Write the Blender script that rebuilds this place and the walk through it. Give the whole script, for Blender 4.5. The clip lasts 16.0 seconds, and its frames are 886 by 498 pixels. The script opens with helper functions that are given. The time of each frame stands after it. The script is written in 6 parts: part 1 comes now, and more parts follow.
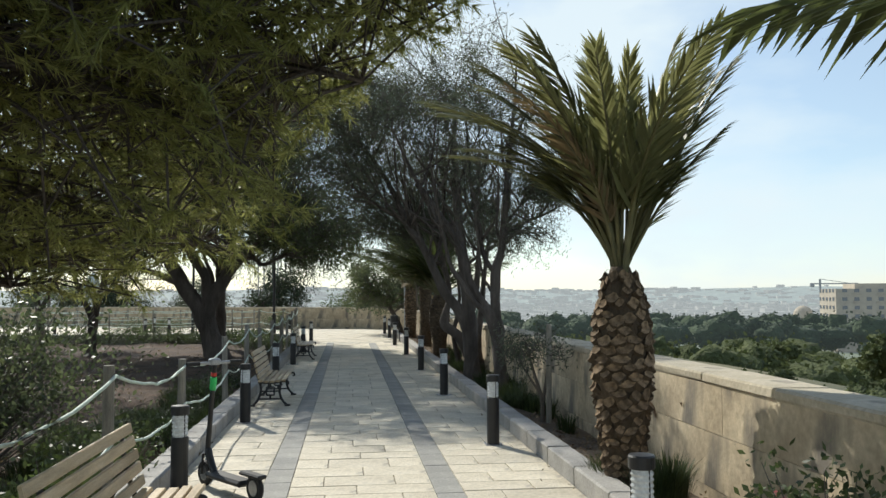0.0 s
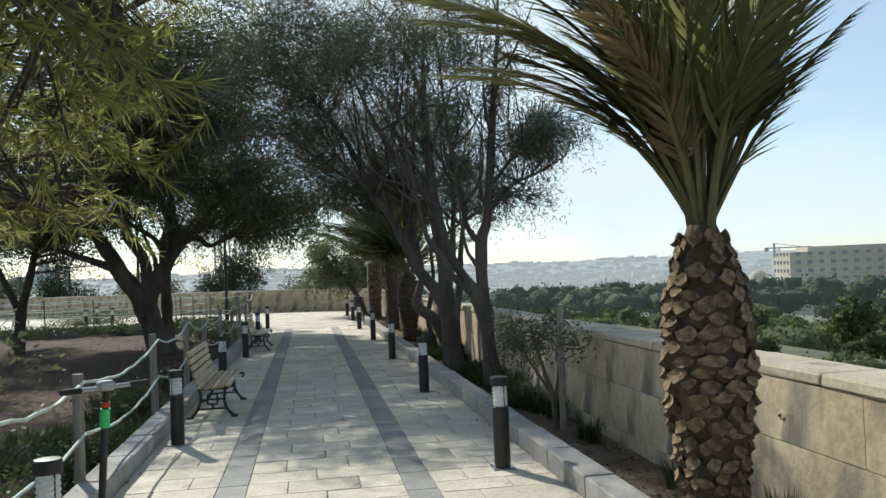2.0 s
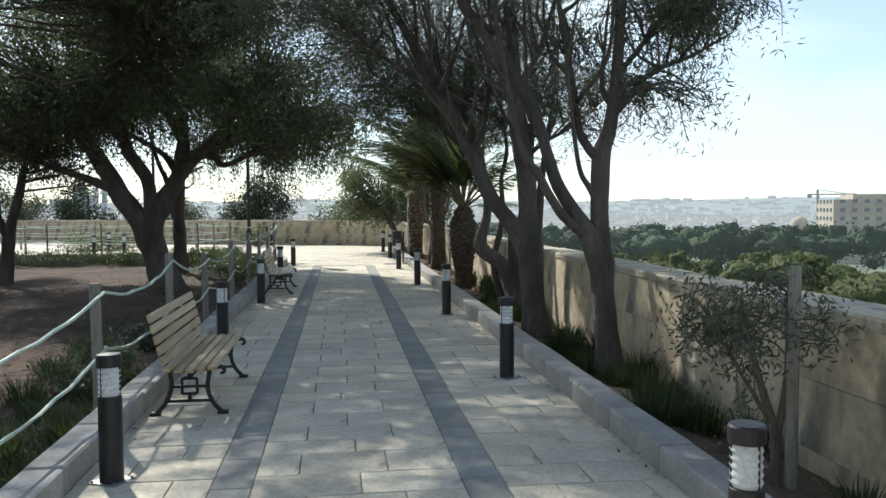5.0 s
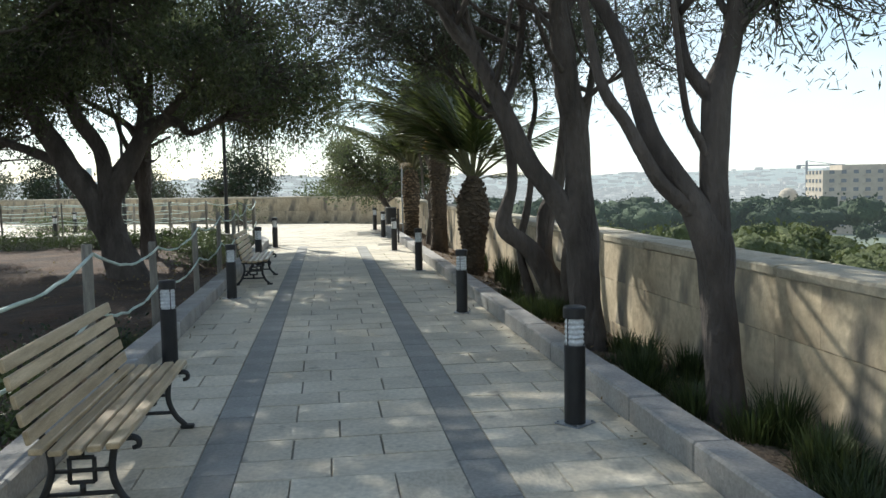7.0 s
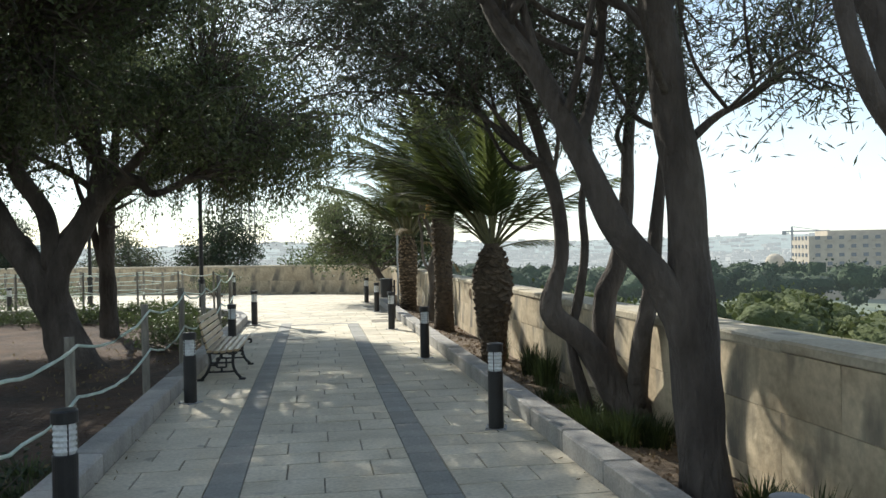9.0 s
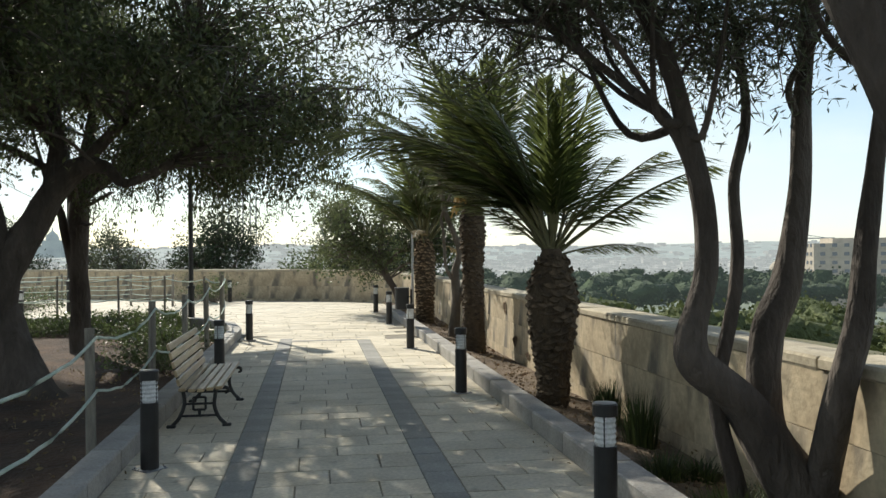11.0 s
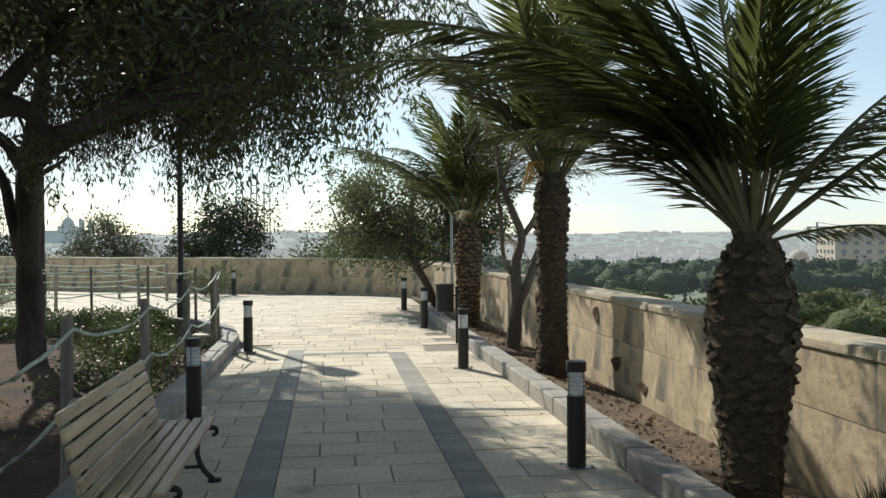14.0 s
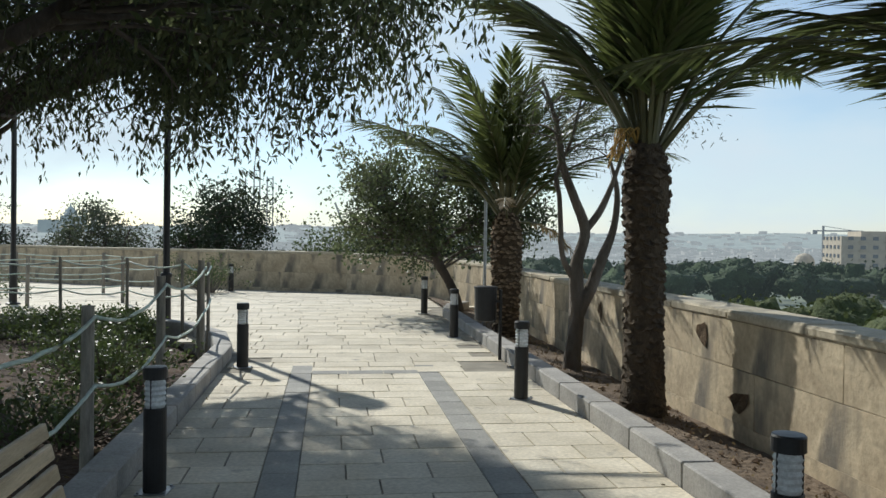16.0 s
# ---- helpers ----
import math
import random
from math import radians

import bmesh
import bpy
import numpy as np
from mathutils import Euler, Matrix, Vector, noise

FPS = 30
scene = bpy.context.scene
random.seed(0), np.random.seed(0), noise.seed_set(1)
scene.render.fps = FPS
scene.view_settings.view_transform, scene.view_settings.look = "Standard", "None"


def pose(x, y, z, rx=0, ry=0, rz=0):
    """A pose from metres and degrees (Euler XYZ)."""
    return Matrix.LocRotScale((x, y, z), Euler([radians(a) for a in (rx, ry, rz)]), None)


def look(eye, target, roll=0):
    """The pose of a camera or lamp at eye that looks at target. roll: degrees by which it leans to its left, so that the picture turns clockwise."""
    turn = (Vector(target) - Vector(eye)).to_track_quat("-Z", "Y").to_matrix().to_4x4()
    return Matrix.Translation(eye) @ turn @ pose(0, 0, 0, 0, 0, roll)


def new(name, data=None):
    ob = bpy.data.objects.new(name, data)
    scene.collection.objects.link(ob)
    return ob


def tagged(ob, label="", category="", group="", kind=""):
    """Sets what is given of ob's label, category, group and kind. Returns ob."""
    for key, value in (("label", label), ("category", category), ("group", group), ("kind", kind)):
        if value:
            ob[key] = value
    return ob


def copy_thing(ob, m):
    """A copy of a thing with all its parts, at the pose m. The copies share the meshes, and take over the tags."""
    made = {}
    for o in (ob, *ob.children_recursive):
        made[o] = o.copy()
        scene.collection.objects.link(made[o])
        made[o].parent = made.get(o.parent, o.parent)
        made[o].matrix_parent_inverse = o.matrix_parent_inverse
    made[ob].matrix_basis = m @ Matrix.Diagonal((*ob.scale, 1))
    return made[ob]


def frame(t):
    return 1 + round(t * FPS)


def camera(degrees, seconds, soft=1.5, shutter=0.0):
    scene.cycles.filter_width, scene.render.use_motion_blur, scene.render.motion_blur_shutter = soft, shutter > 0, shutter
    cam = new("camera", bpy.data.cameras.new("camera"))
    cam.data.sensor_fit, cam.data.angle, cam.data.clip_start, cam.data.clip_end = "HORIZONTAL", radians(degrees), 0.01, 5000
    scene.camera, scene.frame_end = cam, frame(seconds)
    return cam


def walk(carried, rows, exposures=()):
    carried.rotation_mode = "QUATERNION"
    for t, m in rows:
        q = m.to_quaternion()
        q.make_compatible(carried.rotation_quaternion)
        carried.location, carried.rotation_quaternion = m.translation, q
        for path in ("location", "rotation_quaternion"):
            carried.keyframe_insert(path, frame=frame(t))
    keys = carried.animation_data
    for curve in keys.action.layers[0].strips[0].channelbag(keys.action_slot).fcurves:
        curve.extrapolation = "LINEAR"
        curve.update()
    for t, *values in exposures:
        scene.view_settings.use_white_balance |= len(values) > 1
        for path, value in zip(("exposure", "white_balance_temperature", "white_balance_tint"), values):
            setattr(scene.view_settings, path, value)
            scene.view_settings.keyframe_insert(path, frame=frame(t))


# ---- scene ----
cam = camera(56.0, 16.0)
PATH = [
    (0, (0.431, 1.68, 1.708), (0.657, 3.664, 1.822), -0.3),
    (0.5, (0.428, 2.362, 1.679), (0.655, 4.348, 1.753), -1.6),
    (1, (0.455, 2.995, 1.683), (0.673, 4.982, 1.76), -1.4),
    (1.5, (0.481, 3.535, 1.67), (0.747, 5.517, 1.699), -2.1),
    (2, (0.466, 4.093, 1.74), (0.789, 6.066, 1.795), -2.3),
    (2.5, (0.431, 4.702, 1.724), (0.812, 6.665, 1.783), -0.3),
    (3, (0.475, 5.378, 1.699), (0.799, 7.349, 1.797), -0.4),
    (3.5, (0.454, 6.06, 1.696), (0.801, 8.029, 1.729), 0.7),
    (4, (0.48, 6.764, 1.665), (0.773, 8.742, 1.634), -0.2),
    (4.5, (0.519, 7.468, 1.649), (0.759, 9.453, 1.604), -0.3),
    (5, (0.463, 8.117, 1.686), (0.707, 10.099, 1.588), -0.4),
    (7.5, (0.473, 11.488, 1.632), (0.754, 13.462, 1.473), -1.3),
    (8, (0.468, 12.126, 1.677), (0.76, 14.101, 1.565), -1.6),
    (8.5, (0.459, 12.812, 1.685), (0.757, 14.789, 1.635), -0.7),
    (9, (0.459, 13.502, 1.693), (0.765, 15.479, 1.693), -1.1),
    (11.5, (0.346, 16.993, 1.728), (0.64, 18.972, 1.738), -0.2),
    (12, (0.322, 17.704, 1.716), (0.591, 19.686, 1.729), -0.2),
    (12.5, (0.301, 18.35, 1.69), (0.576, 20.33, 1.719), -0.2),
    (13, (0.275, 19.023, 1.697), (0.55, 21.004, 1.705), 0.4),
    (13.5, (0.268, 19.659, 1.706), (0.549, 21.639, 1.685), -0.8),
    (14, (0.295, 20.315, 1.714), (0.567, 22.297, 1.693), -0.3),
    (14.5, (0.151, 20.973, 1.69), (0.432, 22.953, 1.669), 0.2),
    (15, (0.179, 21.631, 1.689), (0.453, 23.612, 1.663), 0.6),
    (15.5, (0.115, 22.306, 1.688), (0.385, 24.288, 1.661), 1.8),
    (16, (0.117, 22.957, 1.651), (0.384, 24.938, 1.622), 0.8),
]
walk(cam, [(t, look(eye, target, roll)) for t, eye, target, roll in PATH], exposures=[(0.0, 0.12, 6450, 6), (2.5, 0.15, 6250, 5), (5.0, 0.4, 6250, 6), (9.0, 0.5, 6450, 6), (12.0, 0.15, 6750, 6), (14.0, 0.12, 6600, 6), (16.0, -0.12, 6150, 6)])


# ---- light ----
SUN_AZ = Vector((-0.42, 0.91, 0.0)).normalized()
SUN_EL = radians(36)
to_sun = Vector((SUN_AZ.x * math.cos(SUN_EL), SUN_AZ.y * math.cos(SUN_EL), math.sin(SUN_EL)))
sun = new("sun", bpy.data.lights.new("sun", "SUN"))
sun.data.energy, sun.data.angle, sun.data.color = 5.0, radians(0.6), (1.0, 0.94, 0.85)
sun.matrix_world = look((0, 0, 60), Vector((0, 0, 60)) - to_sun)

world = bpy.data.worlds.new("sky")
scene.world = world
world.use_nodes = True
nt = world.node_tree
nt.nodes.clear()
sky = nt.nodes.new("ShaderNodeTexSky")
sky.sky_type, sky.sun_disc = "NISHITA", False
sky.sun_elevation, sky.sun_rotation = SUN_EL, math.atan2(SUN_AZ.x, SUN_AZ.y)
sky.air_density, sky.dust_density, sky.ozone_density = 1.0, 0.25, 2.0
coord = nt.nodes.new("ShaderNodeTexCoord")
stretch = nt.nodes.new("ShaderNodeMapping")
stretch.inputs["Scale"].default_value = (1.0, 1.0, 2.6)
clouds = nt.nodes.new("ShaderNodeTexNoise")
clouds.inputs["Scale"].default_value, clouds.inputs["Detail"].default_value = 2.3, 6
ramp = nt.nodes.new("ShaderNodeValToRGB")
ramp.color_ramp.elements[0].position, ramp.color_ramp.elements[0].color = 0.42, (0.34, 0.34, 0.34, 1)
ramp.color_ramp.elements[1].position, ramp.color_ramp.elements[1].color = 0.58, (0.95, 0.95, 0.95, 1)
veil = nt.nodes.new("ShaderNodeMixRGB")
veil.inputs["Color2"].default_value = (5.8, 6.5, 7.0, 1)
height = nt.nodes.new("ShaderNodeSeparateXYZ")
thin = nt.nodes.new("ShaderNodeMapRange")          # the haze thins out towards the zenith
thin.interpolation_type = "SMOOTHSTEP"
thin.inputs["From Min"].default_value, thin.inputs["From Max"].default_value = 0.28, 0.85
thin.inputs["To Min"].default_value, thin.inputs["To Max"].default_value = 1.0, 0.15
amount = nt.nodes.new("ShaderNodeMath")
amount.operation = "MULTIPLY"
back = nt.nodes.new("ShaderNodeBackground")
back.inputs["Strength"].default_value = 0.13
out = nt.nodes.new("ShaderNodeOutputWorld")
for a, b in ((coord.outputs["Generated"], stretch.inputs["Vector"]), (stretch.outputs["Vector"], clouds.inputs["Vector"]),
             (clouds.outputs["Fac"], ramp.inputs["Fac"]), (coord.outputs["Generated"], height.inputs["Vector"]), (height.outputs["Z"], thin.inputs["Value"]), (ramp.outputs["Color"], amount.inputs[0]), (thin.outputs["Result"], amount.inputs[1]), (amount.outputs["Value"], veil.inputs["Fac"]), (sky.outputs["Color"], veil.inputs["Color1"]),
             (veil.outputs["Color"], back.inputs["Color"]), (back.outputs["Background"], out.inputs["Surface"])):
    nt.links.new(a, b)

# ---- materials ----


def mat(name, a, b, rough=0.85, scale=3.0, fine=40.0, bump=0.2, metal=0.0, random=0.0, island=0.0, depth=0.01, through_light=0.0, stretch=(1, 1, 1), stain=None):
    """A surface between the colours a and b: wide blotches and fine grain, both as colour and relief. random / island: how much each object or loose piece differs."""
    m = bpy.data.materials.new(name)
    m.use_nodes = True
    t = m.node_tree
    bsdf = t.nodes["Principled BSDF"]
    tc = t.nodes.new("ShaderNodeTexCoord")
    mp = t.nodes.new("ShaderNodeMapping")
    mp.inputs["Scale"].default_value = stretch
    t.links.new(tc.outputs["Object"], mp.inputs["Vector"])
    wide, grain = t.nodes.new("ShaderNodeTexNoise"), t.nodes.new("ShaderNodeTexNoise")
    wide.inputs["Scale"].default_value, wide.inputs["Detail"].default_value = scale, 5
    grain.inputs["Scale"].default_value, grain.inputs["Detail"].default_value = fine, 4
    for n in (wide, grain):
        t.links.new(mp.outputs["Vector"], n.inputs["Vector"])
    r1 = t.nodes.new("ShaderNodeValToRGB")
    r1.color_ramp.elements[0].position, r1.color_ramp.elements[1].position = 0.32, 0.68
    r1.color_ramp.elements[0].color, r1.color_ramp.elements[1].color = (*a, 1), (*b, 1)
    t.links.new(wide.outputs["Fac"], r1.inputs["Fac"])
    gr = t.nodes.new("ShaderNodeMapRange")
    gr.inputs["To Min"].default_value, gr.inputs["To Max"].default_value = 0.62, 1.38
    t.links.new(grain.outputs["Fac"], gr.inputs["Value"])
    col = t.nodes.new("ShaderNodeMixRGB")
    col.blend_type = "MULTIPLY"
    col.inputs["Fac"].default_value = 1.0
    t.links.new(r1.outputs["Color"], col.inputs["Color1"])
    t.links.new(gr.outputs["Result"], col.inputs["Color2"])
    last = col.outputs["Color"]
    if stain:
        sn = t.nodes.new("ShaderNodeTexNoise")
        sn.inputs["Scale"].default_value, sn.inputs["Detail"].default_value = stain[1], 8
        sm = t.nodes.new("ShaderNodeMapping")
        sm.inputs["Scale"].default_value = stain[2]
        t.links.new(tc.outputs["Object"], sm.inputs["Vector"])
        t.links.new(sm.outputs["Vector"], sn.inputs["Vector"])
        sr = t.nodes.new("ShaderNodeValToRGB")
        sr.color_ramp.elements[0].position, sr.color_ramp.elements[1].position = stain[3], stain[3] + 0.12
        t.links.new(sn.outputs["Fac"], sr.inputs["Fac"])
        mx = t.nodes.new("ShaderNodeMixRGB")
        mx.inputs["Color2"].default_value = (*stain[0], 1)
        t.links.new(sr.outputs["Color"], mx.inputs["Fac"])
        t.links.new(last, mx.inputs["Color1"])
        last = mx.outputs["Color"]
    for amount, node, socket in ((random, "ShaderNodeObjectInfo", "Random"), (island, "ShaderNodeNewGeometry", "Random Per Island")):
        if amount:
            inf = t.nodes.new(node)
            rg = t.nodes.new("ShaderNodeMapRange")
            rg.inputs["To Min"].default_value, rg.inputs["To Max"].default_value = 1 - amount, 1 + amount
            t.links.new(inf.outputs[socket], rg.inputs["Value"])
            mu = t.nodes.new("ShaderNodeMixRGB")
            mu.blend_type = "MULTIPLY"
            mu.inputs["Fac"].default_value = 1.0
            t.links.new(last, mu.inputs["Color1"])
            t.links.new(rg.outputs["Result"], mu.inputs["Color2"])
            last = mu.outputs["Color"]
    t.links.new(last, bsdf.inputs["Base Color"])
    bsdf.inputs["Roughness"].default_value, bsdf.inputs["Metallic"].default_value = rough, metal
    if bump:
        bp = t.nodes.new("ShaderNodeBump")
        bp.inputs["Strength"].default_value, bp.inputs["Distance"].default_value = bump, depth
        ad = t.nodes.new("ShaderNodeMath")
        t.links.new(wide.outputs["Fac"], ad.inputs[0])
        t.links.new(grain.outputs["Fac"], ad.inputs[1])
        t.links.new(ad.outputs["Value"], bp.inputs["Height"])
        t.links.new(bp.outputs["Normal"], bsdf.inputs["Normal"])
    if through_light:
        tr = t.nodes.new("ShaderNodeBsdfTranslucent")
        t.links.new(last, tr.inputs["Color"])
        ms = t.nodes.new("ShaderNodeMixShader")
        ms.inputs["Fac"].default_value = through_light
        t.links.new(bsdf.outputs["BSDF"], ms.inputs[1])
        t.links.new(tr.outputs["BSDF"], ms.inputs[2])
        t.links.new(ms.outputs["Shader"], t.nodes["Material Output"].inputs["Surface"])
    return m


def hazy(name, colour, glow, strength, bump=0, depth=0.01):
    """Far distance: its own colour plus emission that paints the haze of sea air (backdrop only)."""
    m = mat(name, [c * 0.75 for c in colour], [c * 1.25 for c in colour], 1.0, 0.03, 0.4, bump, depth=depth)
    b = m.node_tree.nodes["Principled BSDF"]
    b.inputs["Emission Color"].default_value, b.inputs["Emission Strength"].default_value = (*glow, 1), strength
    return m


M_SLAB = mat("limestone_paving", (0.48, 0.425, 0.32), (0.60, 0.54, 0.425), 0.8, 2.2, 30, 0.25, random=0.12, island=0.12, stain=((0.30, 0.27, 0.22), 5.0, (1, 1, 1), 0.62))
M_BAND = mat("grey_paving", (0.225, 0.22, 0.20), (0.305, 0.295, 0.265), 0.8, 3, 40, 0.2, random=0.12, island=0.1)
M_JOINT = mat("paving_joint", (0.20, 0.18, 0.145), (0.30, 0.27, 0.21), 0.95, 4, 60, 0.3)
M_KERB = mat("kerb_stone", (0.26, 0.25, 0.23), (0.38, 0.36, 0.33), 0.85, 2.5, 45, 0.35, random=0.1)
M_WALL = mat("weathered_limestone", (0.37, 0.295, 0.195), (0.59, 0.49, 0.335), 0.9, 1.7, 18, 0.35, random=0.025, depth=0.018, stain=((0.17, 0.15, 0.12), 2.0, (1, 1, 0.38), 0.50))
M_WALLCORE = mat("wall_mortar", (0.22, 0.18, 0.12), (0.32, 0.27, 0.19), 0.95, 3, 30, 0.4)
M_CAP = mat("wall_coping", (0.36, 0.31, 0.22), (0.50, 0.44, 0.33), 0.9, 2, 25, 0.5, random=0.08, stain=((0.13, 0.12, 0.10), 2.2, (1, 1, 1), 0.58))
M_SOIL = mat("red_soil", (0.040, 0.024, 0.015), (0.095, 0.055, 0.032), 1.0, 1.5, 14, 1.0, depth=0.06)
M_DRY = mat("dry_soil", (0.085, 0.060, 0.040), (0.19, 0.14, 0.095), 1.0, 2.2, 18, 1.0, depth=0.05)
M_CLOD = mat("soil_clods", (0.14, 0.09, 0.055), (0.28, 0.20, 0.13), 1.0, 6, 40, 0.5, island=0.35)
M_BLACK = mat("black_powder_coat", (0.012, 0.012, 0.013), (0.02, 0.02, 0.021), 0.42, 8, 90, 0.08, depth=0.002)
M_IRON = mat("black_cast_iron", (0.012, 0.012, 0.012), (0.025, 0.024, 0.023), 0.5, 12, 80, 0.3, depth=0.002)
M_LENS = mat("ribbed_diffuser", (0.62, 0.64, 0.64), (0.80, 0.82, 0.82), 0.22, 10, 60, 0.1, through_light=0.25, depth=0.002)
M_BENCH = mat("varnished_slats", (0.34, 0.25, 0.14), (0.54, 0.42, 0.26), 0.38, 3, 30, 0.25, random=0.14, stretch=(9, 0.8, 9), depth=0.003)
M_POST = mat("weathered_post", (0.18, 0.165, 0.14), (0.30, 0.275, 0.23), 0.9, 5, 50, 0.5, random=0.15, stretch=(6, 6, 0.8))
M_ROPE = mat("pale_green_rope", (0.42, 0.52, 0.45), (0.60, 0.66, 0.58), 0.75, 6, 160, 0.5, depth=0.004)
M_BARK = mat("grey_brown_bark", (0.045, 0.036, 0.03), (0.12, 0.10, 0.085), 0.95, 3, 22, 1.0, stretch=(1, 1, 0.35), depth=0.05)
M_BARK2 = mat("pale_bark", (0.08, 0.065, 0.05), (0.19, 0.16, 0.13), 0.95, 3, 22, 1.0, stretch=(1, 1, 0.35), depth=0.05)
M_TWIG = mat("twigs", (0.07, 0.058, 0.05), (0.15, 0.13, 0.11), 0.95, 4, 30, 0.3)
M_LEAF = mat("olive_leaves", (0.06, 0.08, 0.034), (0.12, 0.14, 0.068), 0.45, 0.8, 6, 0, island=0.4, through_light=0.55)
M_LEAF_GREY = mat("grey_green_leaves", (0.07, 0.085, 0.048), (0.12, 0.135, 0.085), 0.55, 0.8, 6, 0, island=0.35, through_light=0.3)
M_PINE = mat("pine_needles", (0.18, 0.20, 0.055), (0.33, 0.33, 0.115), 0.5, 1.0, 6, 0, island=0.4, through_light=0.6)
M_CONE = mat("pine_cone", (0.05, 0.035, 0.025), (0.10, 0.07, 0.045), 0.9, 20, 80, 0.5)
M_COVER = mat("hillside_leaves", (0.05, 0.07, 0.022), (0.13, 0.15, 0.055), 0.95, 0.5, 3.5, 1.0, depth=0.5, through_light=0.2)
M_SHRUB = mat("shrub_leaves", (0.05, 0.075, 0.022), (0.11, 0.14, 0.05), 0.5, 2.0, 9, 0, island=0.4, through_light=0.35)
M_DARKLEAF = mat("dark_conifer_leaves", (0.018, 0.032, 0.014), (0.04, 0.06, 0.024), 0.6, 1.0, 8, 0, island=0.35, through_light=0.2)
M_GRASS = mat("tuft_grass", (0.032, 0.05, 0.016), (0.085, 0.11, 0.035), 0.6, 3, 10, 0, island=0.4, through_light=0.35)
M_FROND = mat("palm_leaflets", (0.062, 0.088, 0.024), (0.14, 0.16, 0.053), 0.42, 1.5, 8, 0, random=0.25, island=0.2, through_light=0.5)
M_FROND_PALE = mat("pale_palm_leaflets", (0.10, 0.11, 0.04), (0.22, 0.215, 0.09), 0.45, 1.5, 8, 0, random=0.3, island=0.25, through_light=0.5)
M_DEAD = mat("dry_palm_leaflets", (0.16, 0.12, 0.06), (0.28, 0.21, 0.11), 0.8, 1.5, 8, 0, random=0.2, island=0.2, through_light=0.25)
M_RACHIS = mat("palm_rib", (0.07, 0.068, 0.026), (0.15, 0.135, 0.055), 0.5, 4, 30, 0.1)
M_BOOT = mat("cut_leaf_base", (0.085, 0.058, 0.034), (0.30, 0.21, 0.125), 1.0, 16, 90, 0.9, random=0.3, depth=0.01)
M_BOOT_DARK = mat("dark_leaf_base", (0.038, 0.027, 0.018), (0.12, 0.085, 0.052), 1.0, 16, 90, 0.9, random=0.4, depth=0.01)
M_FIBRE = mat("palm_fibre", (0.05, 0.035, 0.022), (0.11, 0.08, 0.05), 1.0, 8, 60, 0.9, stretch=(1, 1, 0.4), depth=0.03)
M_DATE = mat("orange_date_stalks", (0.42, 0.24, 0.05), (0.55, 0.36, 0.10), 0.6, 8, 60, 0.2, island=0.3)
M_RUBBER = mat("tyre_rubber", (0.012, 0.012, 0.012), (0.022, 0.022, 0.022), 0.8, 20, 90, 0.2)
M_GREEN = mat("green_plastic", (0.04, 0.50, 0.12), (0.05, 0.60, 0.16), 0.4, 10, 60, 0.05)
M_ALU = mat("grey_metal", (0.30, 0.31, 0.32), (0.40, 0.41, 0.42), 0.35, 10, 80, 0.1, metal=0.8)
M_RED = mat("red_plastic", (0.45, 0.03, 0.02), (0.55, 0.05, 0.03), 0.4, 10, 60, 0.05)
M_WHITE = mat("white_enamel", (0.70, 0.70, 0.68), (0.80, 0.80, 0.78), 0.4, 10, 60, 0.05)
M_FLOWER = mat("pink_flowers", (0.55, 0.16, 0.18), (0.72, 0.30, 0.30), 0.6, 10, 60, 0, island=0.3, through_light=0.3)

# ---- mesh tools ----


def link(name, verts, faces, material, parent=None, label="", smooth=False, slots=None):
    me = bpy.data.meshes.new(name)
    me.from_pydata([tuple(v) for v in verts] if not isinstance(verts, np.ndarray) else verts.tolist(), [], faces if isinstance(faces, list) else faces.tolist())
    for m in (material if isinstance(material, (list, tuple)) else [material]):
        me.materials.append(m)
    if slots is not None:
        me.polygons.foreach_set("material_index", slots)
    if smooth:
        me.polygons.foreach_set("use_smooth", [True] * len(me.polygons))
    me.update()
    ob = new(name, me)
    if parent is not None:
        ob.parent = parent
    if label:
        ob["label"] = label
    return ob


def part(name, bm, material, parent, label="", smooth=False):
    me = bpy.data.meshes.new(name)
    bm.to_mesh(me)
    bm.free()
    me.materials.append(material)
    if smooth:
        me.polygons.foreach_set("use_smooth", [True] * len(me.polygons))
    ob = new(name, me)
    ob.parent = parent
    if label:
        ob["label"] = label
    return ob


def empty(name, x, y, z, rz=0.0):
    e = new(name)
    e.empty_display_size = 0.1
    e.matrix_world = pose(x, y, z, 0, 0, rz)
    return e


def piece(name, me, parent, m):
    ob = new(name, me)
    ob.parent = parent
    ob.matrix_local = m
    return ob


def box(bm, x0, x1, y0, y1, z0, z1, bevel=0.0, m=None):
    g = bmesh.ops.create_cube(bm, size=1.0)["verts"]
    bmesh.ops.transform(bm, matrix=Matrix.LocRotScale(((x0 + x1) / 2, (y0 + y1) / 2, (z0 + z1) / 2), None, (x1 - x0, y1 - y0, z1 - z0)), verts=g)
    if bevel:
        es = list({e for v in g for e in v.link_edges})
        g = list({v for f in bmesh.ops.bevel(bm, geom=es, offset=bevel, segments=1, affect="EDGES", clamp_overlap=True)["faces"] for v in f.verts} | {v for v in g if v.is_valid})
    if m is not None:
        bmesh.ops.transform(bm, matrix=m, verts=g)
    return bm


